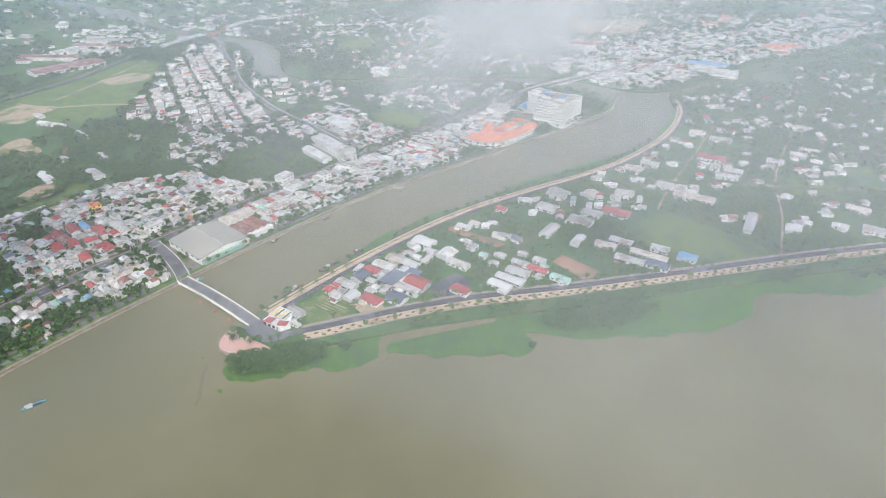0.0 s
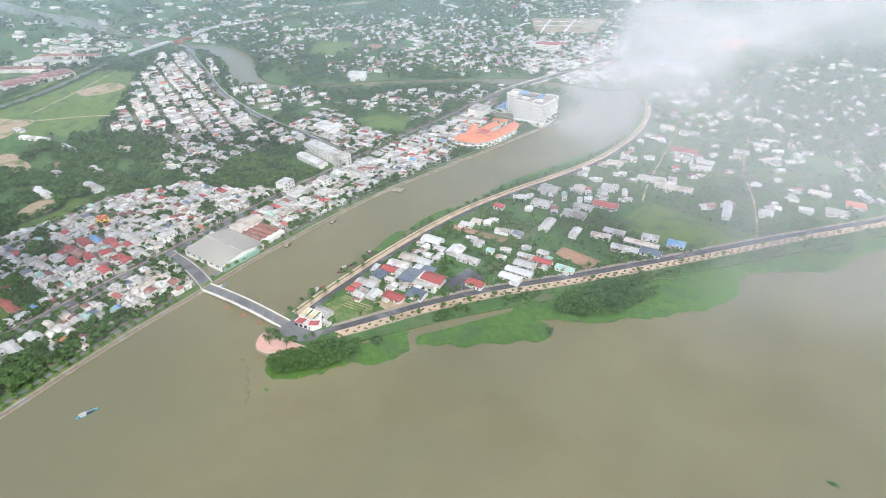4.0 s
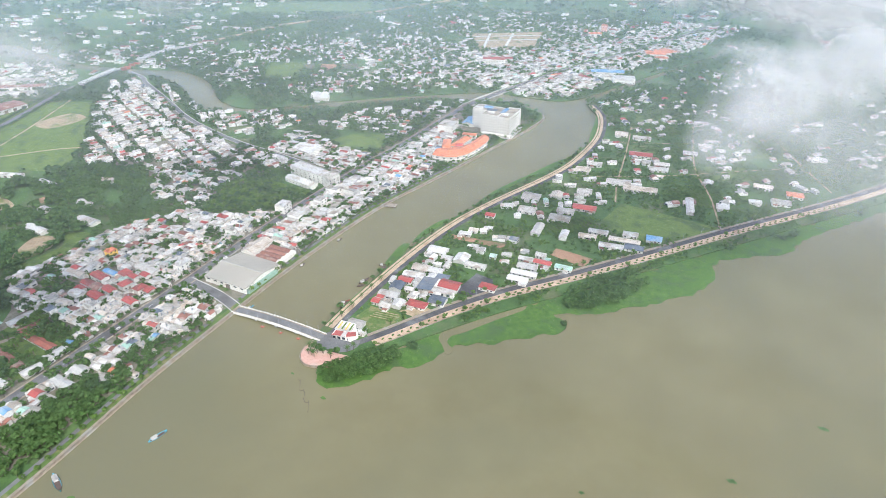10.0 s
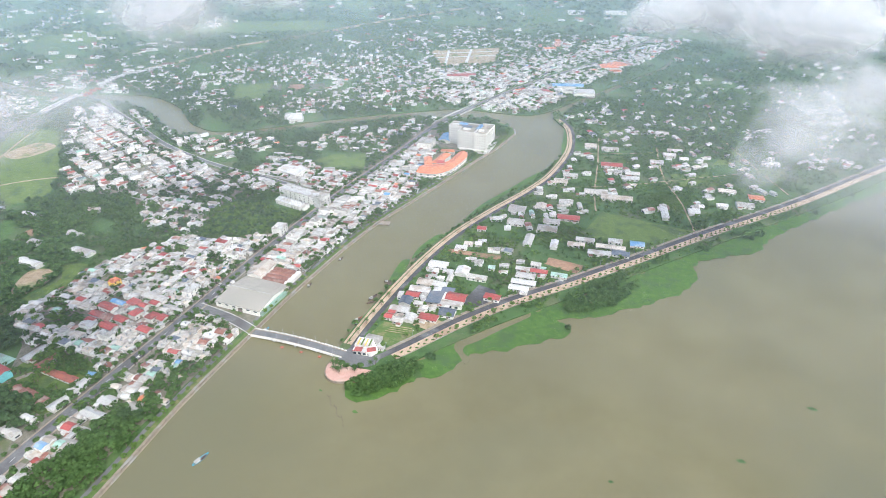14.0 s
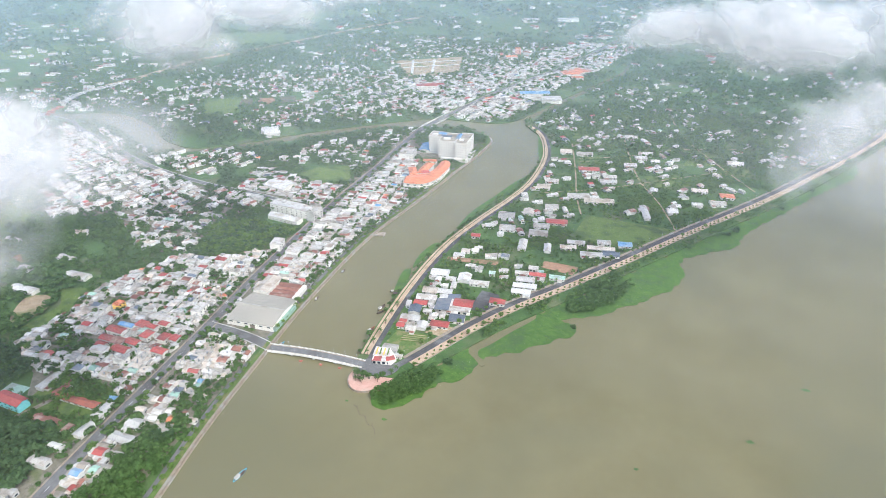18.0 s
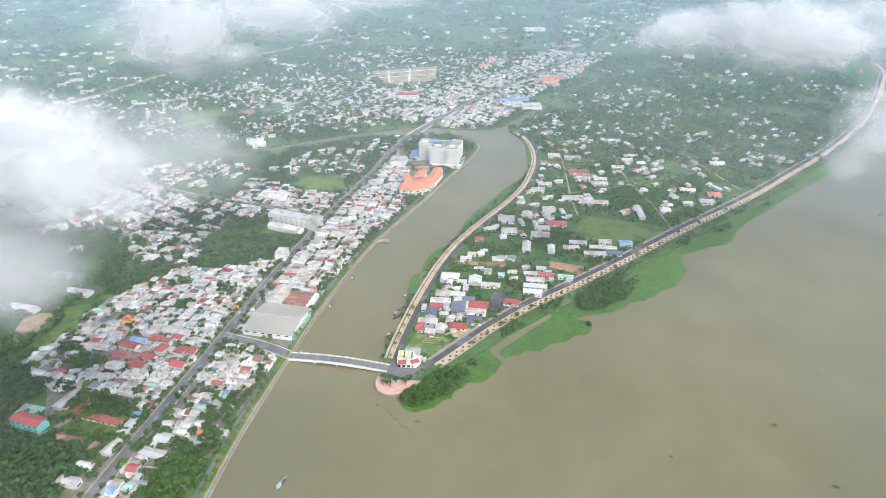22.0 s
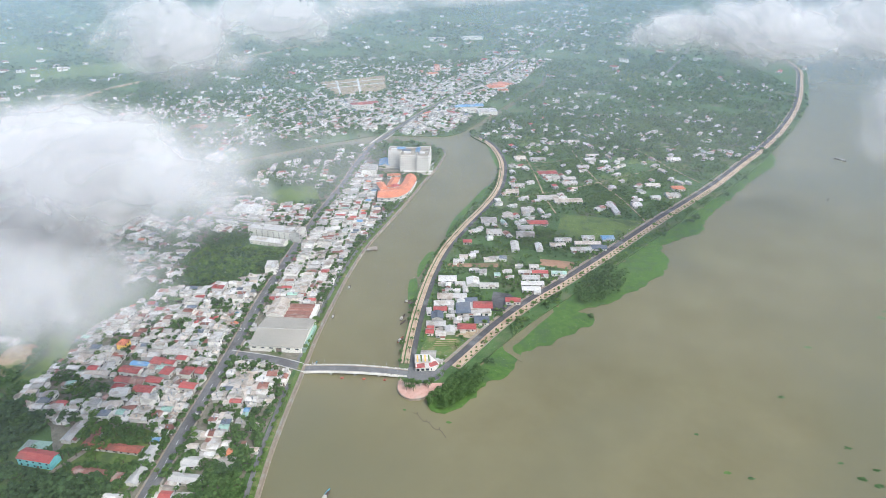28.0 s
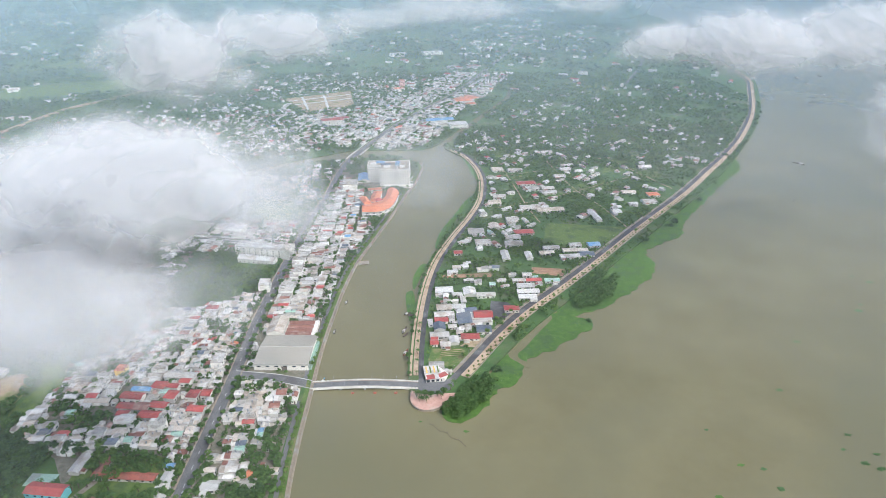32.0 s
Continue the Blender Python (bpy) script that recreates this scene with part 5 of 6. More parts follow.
for gx, gy, gl, gw, gt in ((-7.5, 22, 44, 13, 1.5), (-22, 6, 30, 11, 1.95)):
    part("wall", Geo().box(gx, gy, -0.3, gl - 1, gw - 1, 9.2, gt), WALL_WHITE, rd)
    part("roof", Geo().hip(gx, gy, 8.8, gl, gw, 3.2, gt), ROOF["orange"], rd, "straight orange tiled roof wing")
part("roof", Geo().hip(-2, 4, 10.6, 11, 10, 2.6, 0.6), ROOF["red"], rd, "small red centre roof")
part("wall", Geo().box(-2, 4, -0.3, 10, 9, 10.9, 0.6), WALL_WHITE, rd)
for lv in (1.2, 5.0):
    for k in range(1, 26, 2):
        p, q = outer[k], outer[k + 1]
        part("window", Geo().box((p[0] + q[0]) / 2, (p[1] + q[1]) / 2, lv, 3.4, 0.3, 1.8, math.atan2(q[1] - p[1], q[0] - p[0])), PALE_GLASS, rd)
part("balcony", Geo().strip(evenly([(0, 385), (14, 385), (29.6, 390), (40.8, 408), (46, 434), (48, 464)], 30), 0.6, 0.6, 4.2, 4.6), WALL_WHITE, rd)
house(9, 490, 20, 10, 5, 0.2, "orange", "low annex with an orange roof near the round hall", WALL_WHITE, "hip")

# buildings of the far town
house(112, 926, 62, 22, 8, 0.28, "blue", "factory hall with a long light blue roof", WALL_WHITE, "gable", "factory", 1)
house(150, 892, 40, 34, 7, 0.28, "white", "large white-roofed factory hall in the far town", WALL_WHITE, "gable", "factory", 1)
house(120, 895, 22, 20, 7, 0.28, "zinc", "small grey-roofed factory store in the far town", WALL_WHITE, "gable", "factory", 1)
house(172, 1118, 40, 22, 8, 0.3, "orange", "hall with bright orange tiled roof", WALL_WHITE, "hip", "hall", 1)
house(188, 1092, 26, 16, 6, 0.3, "orange", "low hall with orange tiled roof", WALL_WHITE, "hip", "hall", 1)
house(-118, 908, 44, 14, 12, 0.25, "red", "white school block with a red roof", WALL_WHITE, "hip", "school", 3)
house(-296, 552, 26, 17, 5, 0.45, "white", "white-roofed shed standing at the river edge", WALL_WHITE)
house(10, 1340, 14, 14, 16, 0.3, "orange", "tall orange-fronted house among low roofs", WALL_PINK, "flat", "house", 4)
house(-30, 1890, 60, 40, 9, 0.3, "white", "large distant white-roofed store", WALL_WHITE, "gable", "store", 1)
house(90, 1930, 70, 40, 9, 0.3, "white", "large distant white-roofed store", WALL_WHITE, "gable", "store", 1)
for fx, fy, fl in ((-800, 330, 90), (-830, 360, 110), (-860, 395, 90), (-820, 260, 110)):
    house(fx, fy, fl, 16, 7, 0.62, "rust" if fl > 100 else "zinc", "long low industrial shed far to the west", None, "gable", "industrial_shed", 1)

# ---- the canal bridge ----
BR = 4.8        # its middle line
br = thing("bridge", "slightly arched pale concrete road bridge with white railings", "bridge")


def deck_z(x):
    return 0.2 + 2.3 * math.sin(math.pi * min(max((x + 4) / 93, 0), 1))


def deck_strip(y0, y1, dz0, dz1, x0=-4.0, x1=89.0, n=30):
    """A bar that follows the deck's arch."""
    vs, fs = [], []
    for k in range(n + 1):
        a = x0 + (x1 - x0) * k / n
        za = deck_z(a)
        vs += [(a, y0, za + dz0), (a, y1, za + dz0), (a, y1, za + dz1), (a, y0, za + dz1)]
    for k in range(n):
        o = 4 * k
        fs += [(o + i, o + (i + 1) % 4, o + 4 + (i + 1) % 4, o + 4 + i)[::-1] for i in range(4)]
    return Geo().add(vs, fs + [(0, 1, 2, 3), (4 * n + 3, 4 * n + 2, 4 * n + 1, 4 * n)])


part("deck", deck_strip(BR - 4.6, BR + 4.6, -0.5, 0), OLD_ROAD, br)
for e in (-1, 1):
    part("girder", deck_strip(BR + e * 4.75 - 0.3, BR + e * 4.75 + 0.3, -1.5, 0.25), WALL_WHITE, br)
    part("footway", deck_strip(BR + e * 3.9 - 0.55, BR + e * 3.9 + 0.55, 0.0, 0.2), PAVE, br)
    rail = part("railing", deck_strip(BR + e * 4.8 - 0.08, BR + e * 4.8 + 0.08, 0.95, 1.12), WALL_WHITE, br)
    for k in range(24):
        xx = -2 + k * 3.8
        part("post", Geo().box(xx, BR + e * 4.8, deck_z(xx) + 0.2, 0.25, 0.25, 0.95), WALL_WHITE, rail)
    for k in range(8):
        xx = 4 + k * 11
        z = deck_z(xx)
        lp = part("lamp_post", Geo().tube((xx, BR + e * 4.9, z), (xx, BR + e * 4.9, z + 5.5), 0.09, 0.06).tube((xx, BR + e * 4.9, z + 5.5), (xx, BR + e * 3.6, z + 5.8), 0.05, 0.05), STEEL, br)
for xx in (22, 43, 64):
    part("pier", Geo().box(xx, BR, SEA - 3, 1.6, 8.4, deck_z(xx) - SEA + 1.8), CONCRETE, br)
    part("pier_cap", Geo().box(xx, BR, deck_z(xx) - 2.0, 2.4, 9.2, 0.6), CONCRETE, br)
for xx in (33, 52, 70):
    fd = thing("fender", "small orange-red channel marker float beside the bridge", "float", xx, -3.6, SEA)
    part("float", Geo().box(0, 0, -0.4, 2.6, 2.2, 0.9), BOAT_RED, fd)
    part("arm", Geo().tube((-1.4, 0.6, 0.5), (1.4, -0.6, 1.5), 0.12, 0.12).tube((1.4, 0.6, 0.5), (-1.4, -0.6, 1.5), 0.12, 0.12), BOAT_RED, fd)
    part("pole", Geo().tube((0, 0, -2), (0, 0, 2.6), 0.12, 0.1), STEEL, fd)

# railings of the road bridge over the upper river
nb = thing("river_bridge", "grey concrete road bridge over the upper river", "bridge")
nbl = cut(main_line, 600, 780)
for e in (-1, 1):
    part("parapet", Geo().strip(offset(nbl, e * 8.6), 0.2, 0.2, -0.8, 1.3), WHITE_CONC, nb)
part("deck", Geo().strip(nbl, 8.8, 8.8, -1.2, -0.55), CONCRETE, nb)
for yy in (672, 690, 708):
    xx = float(np.interp(yy, [p[1] for p in nbl], [p[0] for p in nbl]))
    part("pier", Geo().box(xx, yy, SEA - 3, 14, 1.6, 4.2, 0.3), CONCRETE, nb)

# jetty, landing stages, boats, net poles
jt = thing("jetty", "square concrete landing stage at the quay", "jetty", 17, 243, 0, 0.2)
part("platform", Geo().box(0, 0, -0.5, 13, 9, 0.7), PAVE, jt)
for a in (-5, 0, 5):
    for b in (-3.5, 3.5):
        part("pile", Geo().box(a, b, SEA - 2, 0.6, 0.6, 2.0 - SEA - 0.5), CONCRETE, jt)


def boat(x, y, turn, length, label, hull, cabin=True, name="boat"):
    root = thing(name, label, "boat", x, y, SEA, turn)
    w = length * 0.11
    lo, hi = [], []
    for k in range(9):
        u = k / 8 * 2 - 1
        b = w * (1 - abs(u) ** 2.4) + 0.12
        lo.append((u * length / 2 * 0.94, b * 0.7, -0.4))
        hi.append((u * length / 2, b, 0.7 + 0.5 * u * u))
    vs = lo + [(p[0], -p[1], p[2]) for p in lo] + hi + [(p[0], -p[1], p[2]) for p in hi]
    fs = []
    for k in range(8):
        fs += [(k + 1, k, 18 + k, 19 + k), (9 + k, 10 + k, 28 + k, 27 + k), (k, k + 1, 10 + k, 9 + k)]
    fs += [(0, 9, 27, 18), (17, 8, 26, 35)]
    part("hull", Geo().add(vs, fs), hull, root)
    part("deck", Geo().box(0, 0, 0.25, length * 0.72, w * 1.5, 0.15), WOOD, root)
    if cabin:
        cb = part("cabin", Geo().box(-length * 0.18, 0, 0.4, length * 0.26, w * 1.3, 1.5), CANVAS, root)
        part("cabin_roof", Geo().gable(-length * 0.18, 0, 1.9, length * 0.3, w * 1.5, 0.4, 0, 0.15), ROOF["zinc"], cb)
    return root


boat(73, 94, 1.3, 13, "dark wooden river boat moored off the canal bank", WOOD)
boat(74.5, 86, 1.0, 9, "small dark sampan beside a larger boat", WOOD, False)
boat(76, 56, 1.2, 11, "moored wooden boat with a red rim", BOAT_RED)
boat(78, 52, 1.5, 9, "dark wooden sampan moored at the bank", WOOD)
boat(75, 126, 0.6, 9, "wooden boat at a landing stage", WOOD)
boat(3.5, 92, 1.5, 8, "small grey boat at the quay", WOOD)
boat(8, 150, 1.4, 8, "small boat moored at the quay", WOOD)
boat(5, 14, 1.3, 7, "small canopied boat by the bridge", BOAT_BLUE)
boat(49, -131, 1.35, 14, "blue-green motor sampan on the open river", BOAT_BLUE)
boat(22, -186, -0.4, 18, "broad light blue barge near the quay", BOAT_BLUE)
boat(751, 631, 2.2, 22, "dark cargo boat on the wide river", WOOD)
boat(646, 446, 0.8, 9, "small boat far out on the river", WOOD, False)
boat(900, 900, 0.9, 14, "small dark boat far out on the river", WOOD, False)
for bx, by, bl in ((1179, 1460, 16), (1158, 1364, 12), (1263, 1487, 18), (1124, 1218, 12), (1303, 1275, 26)):
    boat(bx, by, 1.9, bl, "small dark cargo boat far out on the river", WOOD)
st = thing("landing_stage", "small wooden landing stage on poles at the canal", "jetty", 79, 122, 0, 0.2)
part("platform", Geo().box(0, 0, -0.6, 7, 4, 0.25), WOOD, st)
for a in (-3, 3):
    for b in (-1.6, 1.6):
        part("pole", Geo().tube((a, b, SEA - 2), (a, b, 0.6), 0.12, 0.1), WOOD, st)
for k in range(11):
    u = k / 10
    po = thing("net_pole", "thin dark fishing pole standing in the water", "pole", 100 + 27 * u, -44 - 23 * u + 2 * math.sin(k * 1.7), SEA)
    part("pole", Geo().tube((0, 0, -2.5), (0.1, 0.1, 1.2 + 0.5 * (k % 3)), 0.14, 0.1), WOOD, po)
net = thing("fish_net", "dark net line strung between poles in the river", "net")
part("net", Geo().strip([(100 + 2.7 * k, -44 - 2.3 * k + 2 * math.sin(k * 1.7)) for k in range(11)], 0.1, 0.1, SEA - 0.3, SEA + 0.15), WOOD, net)
for wx, wy, ws in ((128, -52, 2.2), (92, -40, 1.6), (245, -150, 3), (262, -140, 2.4), (275, -128, 3.2), (290, -150, 2.0), (302, -120, 2.6), (330, -90, 2.4), (40, -190, 2.5), (262, -165, 2)):
    setting("water_weed", Geo().prism([(wx + ws * math.cos(a) * rng.uniform(0.6, 1.4), wy + ws * 0.7 * math.sin(a) * rng.uniform(0.6, 1.4)) for a in np.linspace(0, 5.7, 9)], SEA - 0.1, SEA + 0.12), REED, "floating clump of green water weed")


for wx, wy, ws in ((423, -89, 3.4), (428, -59, 3), (348, -113, 3), (345, -94, 2.2), (602, 190, 4), (551, 128, 4), (402, -3, 2.6), (455, 71, 3), (432, -95, 3.4), (319, -52, 2), (415, -75, 2), (438, -80, 2.4), (590, 205, 3), (560, 140, 2.6)):
    setting("water_weed", Geo().prism([(wx + ws * math.cos(a) * rng.uniform(0.5, 1.5), wy + ws * 0.6 * math.sin(a) * rng.uniform(0.5, 1.5)) for a in np.linspace(0, 5.7, 9)], SEA - 0.1, SEA + 0.1), LEAF[1], "drifting dark green clump of water weed")


# ---- works, sheds and larger houses of the far quarters ----
def long_shed(x, y, w, d, h, turn, rk, label, bays):
    """Works hall of several roof bays side by side on one pale body."""
    root = thing("factory_shed", label, "shed", x, y, 0, turn)
    part("wall", Geo().box(0, 0, -0.3, w, d, h + 0.3), WALL, root)
    for k in range(bays):
        bx = -w / 2 + (k + 0.5) * w / bays
        part("roof", Geo().gable(bx, 0, h, w / bays - 0.15, d + 1.2, 1.6, 0, 0.1), ROOF[rk], root)
        part("gate", Geo().box(bx, -d / 2 - 0.06, 0, w / bays * 0.4, 0.12, h * 0.7), DOOR, root)


long_shed(-733, 248, 112, 40, 7, 1.5, "rust", "long reddish-brown factory hall with ribbed roof", 8)
long_shed(-850, 312, 74, 22, 6, 1.53, "zinc", "long grey factory hall by the works", 6)
long_shed(-512, 110, 15, 8, 3.5, 0.1, "white", "small white-roofed shed beside the field", 2)
long_shed(-464, 105, 42, 8, 3.5, 0.35, "white", "long low white-roofed field shed", 5)
long_shed(-334, 148, 16, 11, 4, 0.2, "beige", "beige-roofed hall in the wood", 2)
long_shed(-306, 562, 30, 24, 6, 0.5, "white", "square pale hall by the upper river", 3)
long_shed(-118, 930, 62, 16, 9, 0.45, "red", "large red-roofed school beyond the river", 4)
long_shed(178, 1140, 60, 40, 8, 0.9, "orange", "orange-roofed temple hall by the far road", 3)
long_shed(4, 1266, 30, 20, 9, 0.5, "orange", "orange-roofed house in the far town", 2)

# ---- vehicles ----
def car(x, y, turn, m, label, length=4.3):
    root = thing("car", label, "car", x, y, 0.11, turn)
    L = length
    body = part("body", Geo().box(0, 0, 0.35, L, 1.75, 0.65), m, root)
    part("cabin", Geo().add([(-L * 0.34, -0.8, 1.0), (L * 0.2, -0.8, 1.0), (L * 0.2, 0.8, 1.0), (-L * 0.34, 0.8, 1.0), (-L * 0.28, -0.65, 1.5), (L * 0.08, -0.65, 1.5), (L * 0.08, 0.65, 1.5), (-L * 0.28, 0.65, 1.5)],
                            [(4, 5, 6, 7), (0, 1, 5, 4), (1, 2, 6, 5), (2, 3, 7, 6), (3, 0, 4, 7)]), GLASS, root)
    part("cabin_roof", Geo().box(-L * 0.1, 0, 1.49, L * 0.36, 1.32, 0.05), m, root)
    for a in (-L * 0.32, L * 0.32):
        for b in (-0.82, 0.82):
            part("wheel", Geo().tube((a, b - 0.1, 0.3), (a, b + 0.1, 0.3), 0.32, 0.32, 8), ASPHALT, root)
    return root


for vx, vy, vm, vl in ((-72, -60, WALL_WHITE, "white car driving on the main road"), (-80, 60, WHITE_CONC, "pale grey car on the main road"), (-73, 150, WALL_WHITE, "white van on the main road"), (-80, 215, BOAT_RED, "dark red car on the main road"), (-72, -115, STEEL, "grey car on the main road"), (-71, 262, WALL_WHITE, "white car on the main road")):
    car(vx, vy, 1.57, vm, vl, 5.2 if "van" in vl else 4.3)


# ---- along the river road: planting beds, lamps; garden rows ----
bed0 = thing("planting_bed", "dark earth planting bed with low shrubs on the promenade", "planting bed", group="beds of the promenade")
part("soil", Geo().prism([(1.6 * math.cos(a) * (1 + 0.2 * math.cos(3 * a)), 0.9 * math.sin(a)) for a in np.linspace(0, 5.9, 12)], 0.2, 0.34), SOIL, bed0)
sh = Geo()
for k in range(14):
    a, r = k * 2.4, 0.25 + 0.09 * k
    sx2, sy2 = r * math.cos(a), 0.55 * r * math.sin(a)
    sh.add([(sx2 - 0.35, sy2 - 0.1, 0.34), (sx2 + 0.3, sy2 - 0.3, 0.4), (sx2 + 0.1, sy2 + 0.1, 1.0), (sx2 - 0.2, sy2 + 0.3, 0.6)], [(0, 1, 2, 3)])
part("shrub", sh, LEAF[0], bed0)
beds = []
run = 0.0
prom = [p for p in offset(s_line, -8.0) if p[1] < 470]
for a, b in zip(prom[:-1], prom[1:]):
    t = math.atan2(b[1] - a[1], b[0] - a[0])
    for u in (0.25, 0.75):
        side = 1.5 if (len(beds) % 2) else -1.5
        beds.append((a[0] + (b[0] - a[0]) * u - math.sin(t) * side, a[1] + (b[1] - a[1]) * u + math.cos(t) * side, t + (0.5 if side > 0 else -0.5)))
for k, (bx, by, bt) in enumerate(beds):
    m = pose(bx, by, 0.02, 0, 0, math.degrees(bt))
    if k == 0:
        bed0.matrix_basis = m
    else:
        copy_thing(bed0, m)

lamp0 = thing("street_lamp", "slim grey street lamp with a curved arm", "street lamp", group="lamps of the river road")
part("pole", Geo().tube((0, 0, 0), (0, 0, 7.5), 0.11, 0.07), STEEL, lamp0)
part("arm", Geo().tube((0, 0, 7.5), (0, 1.8, 8.1), 0.06, 0.05), STEEL, lamp0)
part("lamp_head", Geo().box(0, 2.0, 8.02, 0.3, 0.8, 0.14), WHITE_CONC, lamp0)
k = 0
for i, (a, b) in enumerate(zip(s_line[:-1], s_line[1:])):
    if i % 3 or a[1] > 700:
        continue
    t = math.atan2(b[1] - a[1], b[0] - a[0])
    m = pose(a[0] - math.sin(t) * 5.0, a[1] + math.cos(t) * 5.0, 0.2, 0, 0, math.degrees(t) + 180)
    if k == 0:
        lamp0.matrix_basis = m
    else:
        copy_thing(lamp0, m)
    k += 1

gr = thing("vegetable_bed", "brown and green vegetable rows in the garden", "crop rows")
for k in range(9):
    part("planted_ridge", Geo().box(117 + 0.4 * k, 47 + k * 1.5, 0.05, 19, 0.7, 0.28, 0.1), DRY if k % 2 else MEADOW, gr)
mast = thing("radio_mast", "thin grey lattice radio mast among orchards", "mast", 352, 545)
part("mast", Geo().tube((-0.6, -0.35, 0), (0, 0, 38), 0.08, 0.05, 4).tube((0.6, -0.35, 0), (0, 0, 38), 0.08, 0.05, 4).tube((0, 0.7, 0), (0, 0, 38), 0.08, 0.05, 4), STEEL, mast)
for k in range(9):
    f = 1 - k / 9.5
    part("brace", Geo().tube((-0.6 * f, -0.35 * f, 4 * k), (0.6 * f, -0.35 * f, 4 * k + 2), 0.05, 0.05, 4).tube((0.6 * f, -0.35 * f, 4 * k + 2), (0, 0.7 * f, 4 * k + 4), 0.05, 0.05, 4), STEEL, mast)

# ---- trees ----
nr = np.random.RandomState(11)


def crowns(P, R, Hh, k, size=None, flat=0.75):
    """Crowns of k leaf clumps each, round P at the height Hh with the radius R."""
    n = len(P)
    size = size or min(0.75, 2.3 / math.sqrt(k))
    d = nr.normal(size=(n, k, 3))
    d[..., 2] = np.abs(d[..., 2]) * 0.9 - 0.25
    d /= np.linalg.norm(d, axis=-1, keepdims=True)
    rad = R[:, None, None] * nr.uniform(0.55, 1.08, (n, k, 1))
    c = d * rad * np.array([1, 1, flat])
    c[..., 0] += P[:, 0, None]
    c[..., 1] += P[:, 1, None]
    c[..., 2] += Hh[:, None]
    nn = d * 0.6 + np.array([0, 0, 0.75]) + nr.normal(scale=0.28, size=d.shape)
    nn /= np.linalg.norm(nn, axis=-1, keepdims=True)
    a = np.cross(nn, nr.normal(size=nn.shape))
    a /= np.linalg.norm(a, axis=-1, keepdims=True)
    b = np.cross(nn, a)
    s = R[:, None, None] * size * nr.uniform(0.6, 1.15, (n, k, 1))
    lift = nn * s * 0.25
    V = np.stack([c - a * s - lift, c - b * s * 0.8 + lift * 0.3, c + a * s - lift, c + b * s * 0.8 + lift * 0.3], 2).reshape(-1, 3)
    return V, np.arange(len(V)).reshape(-1, 4)


def wood(name, label, P, R, Hh, k, m, trunks=True):
    """Uncounted trees as one object of stuff."""
    if not len(P):
        return
    root = thing(name, label, "trees")
    root["kind"] = "stuff"
    V, F = crowns(P, R, Hh, k)
    part("crown", array_mesh("crown", V, F, m), m, root)
    if trunks:
        gt = Geo()
        for (x, y), r, h in zip(P, R, Hh):
            gt.tube((x, y, -0.3), (x, y, h), r * 0.09 + 0.08, r * 0.05 + 0.04, 4)
        part("trunk", gt, BARK, root)


def scatter(n, box, want, mask=True):
    P = np.stack([nr.uniform(box[0], box[1], n), nr.uniform(box[2], box[3], n)], 1)
    ok = want(P[:, 0], P[:, 1])
    if mask:
        i = ((P[:, 0] - GX) / CELL).astype(int)
        j = ((P[:, 1] - GY) / CELL).astype(int)
        good = (i >= 0) & (i < NX) & (j >= 0) & (j < NY)
        ok &= good
        ok[good] &= ~NOTREE[i[good], j[good]]
    return P[ok]


def lumpy(x, y, s, seed):
    return np.sin(x / s + seed) * np.cos(y / s * 1.3 + seed * 2) + 0.6 * np.sin(x / s * 2.3 + y / s * 1.9 + seed * 3)


def grove(name, label, n, box, want, r, k, m, mask=True, trunks=False):
    P = scatter(n, box, want, mask)
    R = nr.uniform(r[0], r[1], len(P))
    wood(name, label, P, R, R * nr.uniform(0.95, 1.35, len(P)), k, LEAF[m], trunks)


def along(line, step, jitter=0.5, skip=0.15):
    out, run = [], 0.0
    for a, b in zip(line[:-1], line[1:]):
        L = math.hypot(b[0] - a[0], b[1] - a[1])
        n = 0
        while run < L:
            t = run / L
            if rng.random() > skip:
                out.append((a[0] + (b[0] - a[0]) * t + rng.uniform(-jitter, jitter), a[1] + (b[1] - a[1]) * t + rng.uniform(-jitter, jitter)))
            run += step
        run -= L
    return out


def poly_want(p):
    return lambda x, y: inside(p, x, y)


grove("woodland", "dense dark green broadleaf wood", 1700, (-460, -200, -60, 215), lambda x, y: inside([(-448, 102), (-393, 180), (-290, 205), (-215, 130), (-222, 100), (-248, -47), (-330, -60)], x, y) & (lumpy(x, y, 24, 1.4) > -0.75), (2.4, 5.2), 34, 0)
grove("woodland", "dense dark green trees behind the school", 2400, (-330, -75, -340, -50), poly_want([(-330, -60), (-250, -55), (-232, -52), (-182, -80), (-190, -118), (-145, -128), (-100, -132), (-90, -145), (-104, -330), (-330, -330)]), (3, 5.5), 34, 1)
grove("bank_trees", "green broadleaf trees behind the quay", 420, (-46, -10, -330, -80), poly_want([(-44, -330), (-13, -330), (-12, -112), (-14, -84), (-30, -100), (-44, -120)]), (2.6, 4.6), 40, 0)
grove("overgrown_plot", "bright green overgrown plot with low trees", 500, (-200, -78, 130, 258), poly_want([(-168, 136), (-195, 218), (-106, 252), (-84, 222), (-100, 178), (-124, 150)]), (2, 4), 34, 2)
grove("garden_trees", "small green garden trees between town houses", 6000, (-240, 60, -330, 640), lambda x, y: lumpy(x, y, 30, 1.0) > -0.3, (1.6, 3.2), 26, 0)
P = scatter(16000, (-240, 70, -330, 640), lambda x, y: lumpy(x, y, 22, 1.7) > -0.15)
R = nr.uniform(1.4, 2.6, len(P))
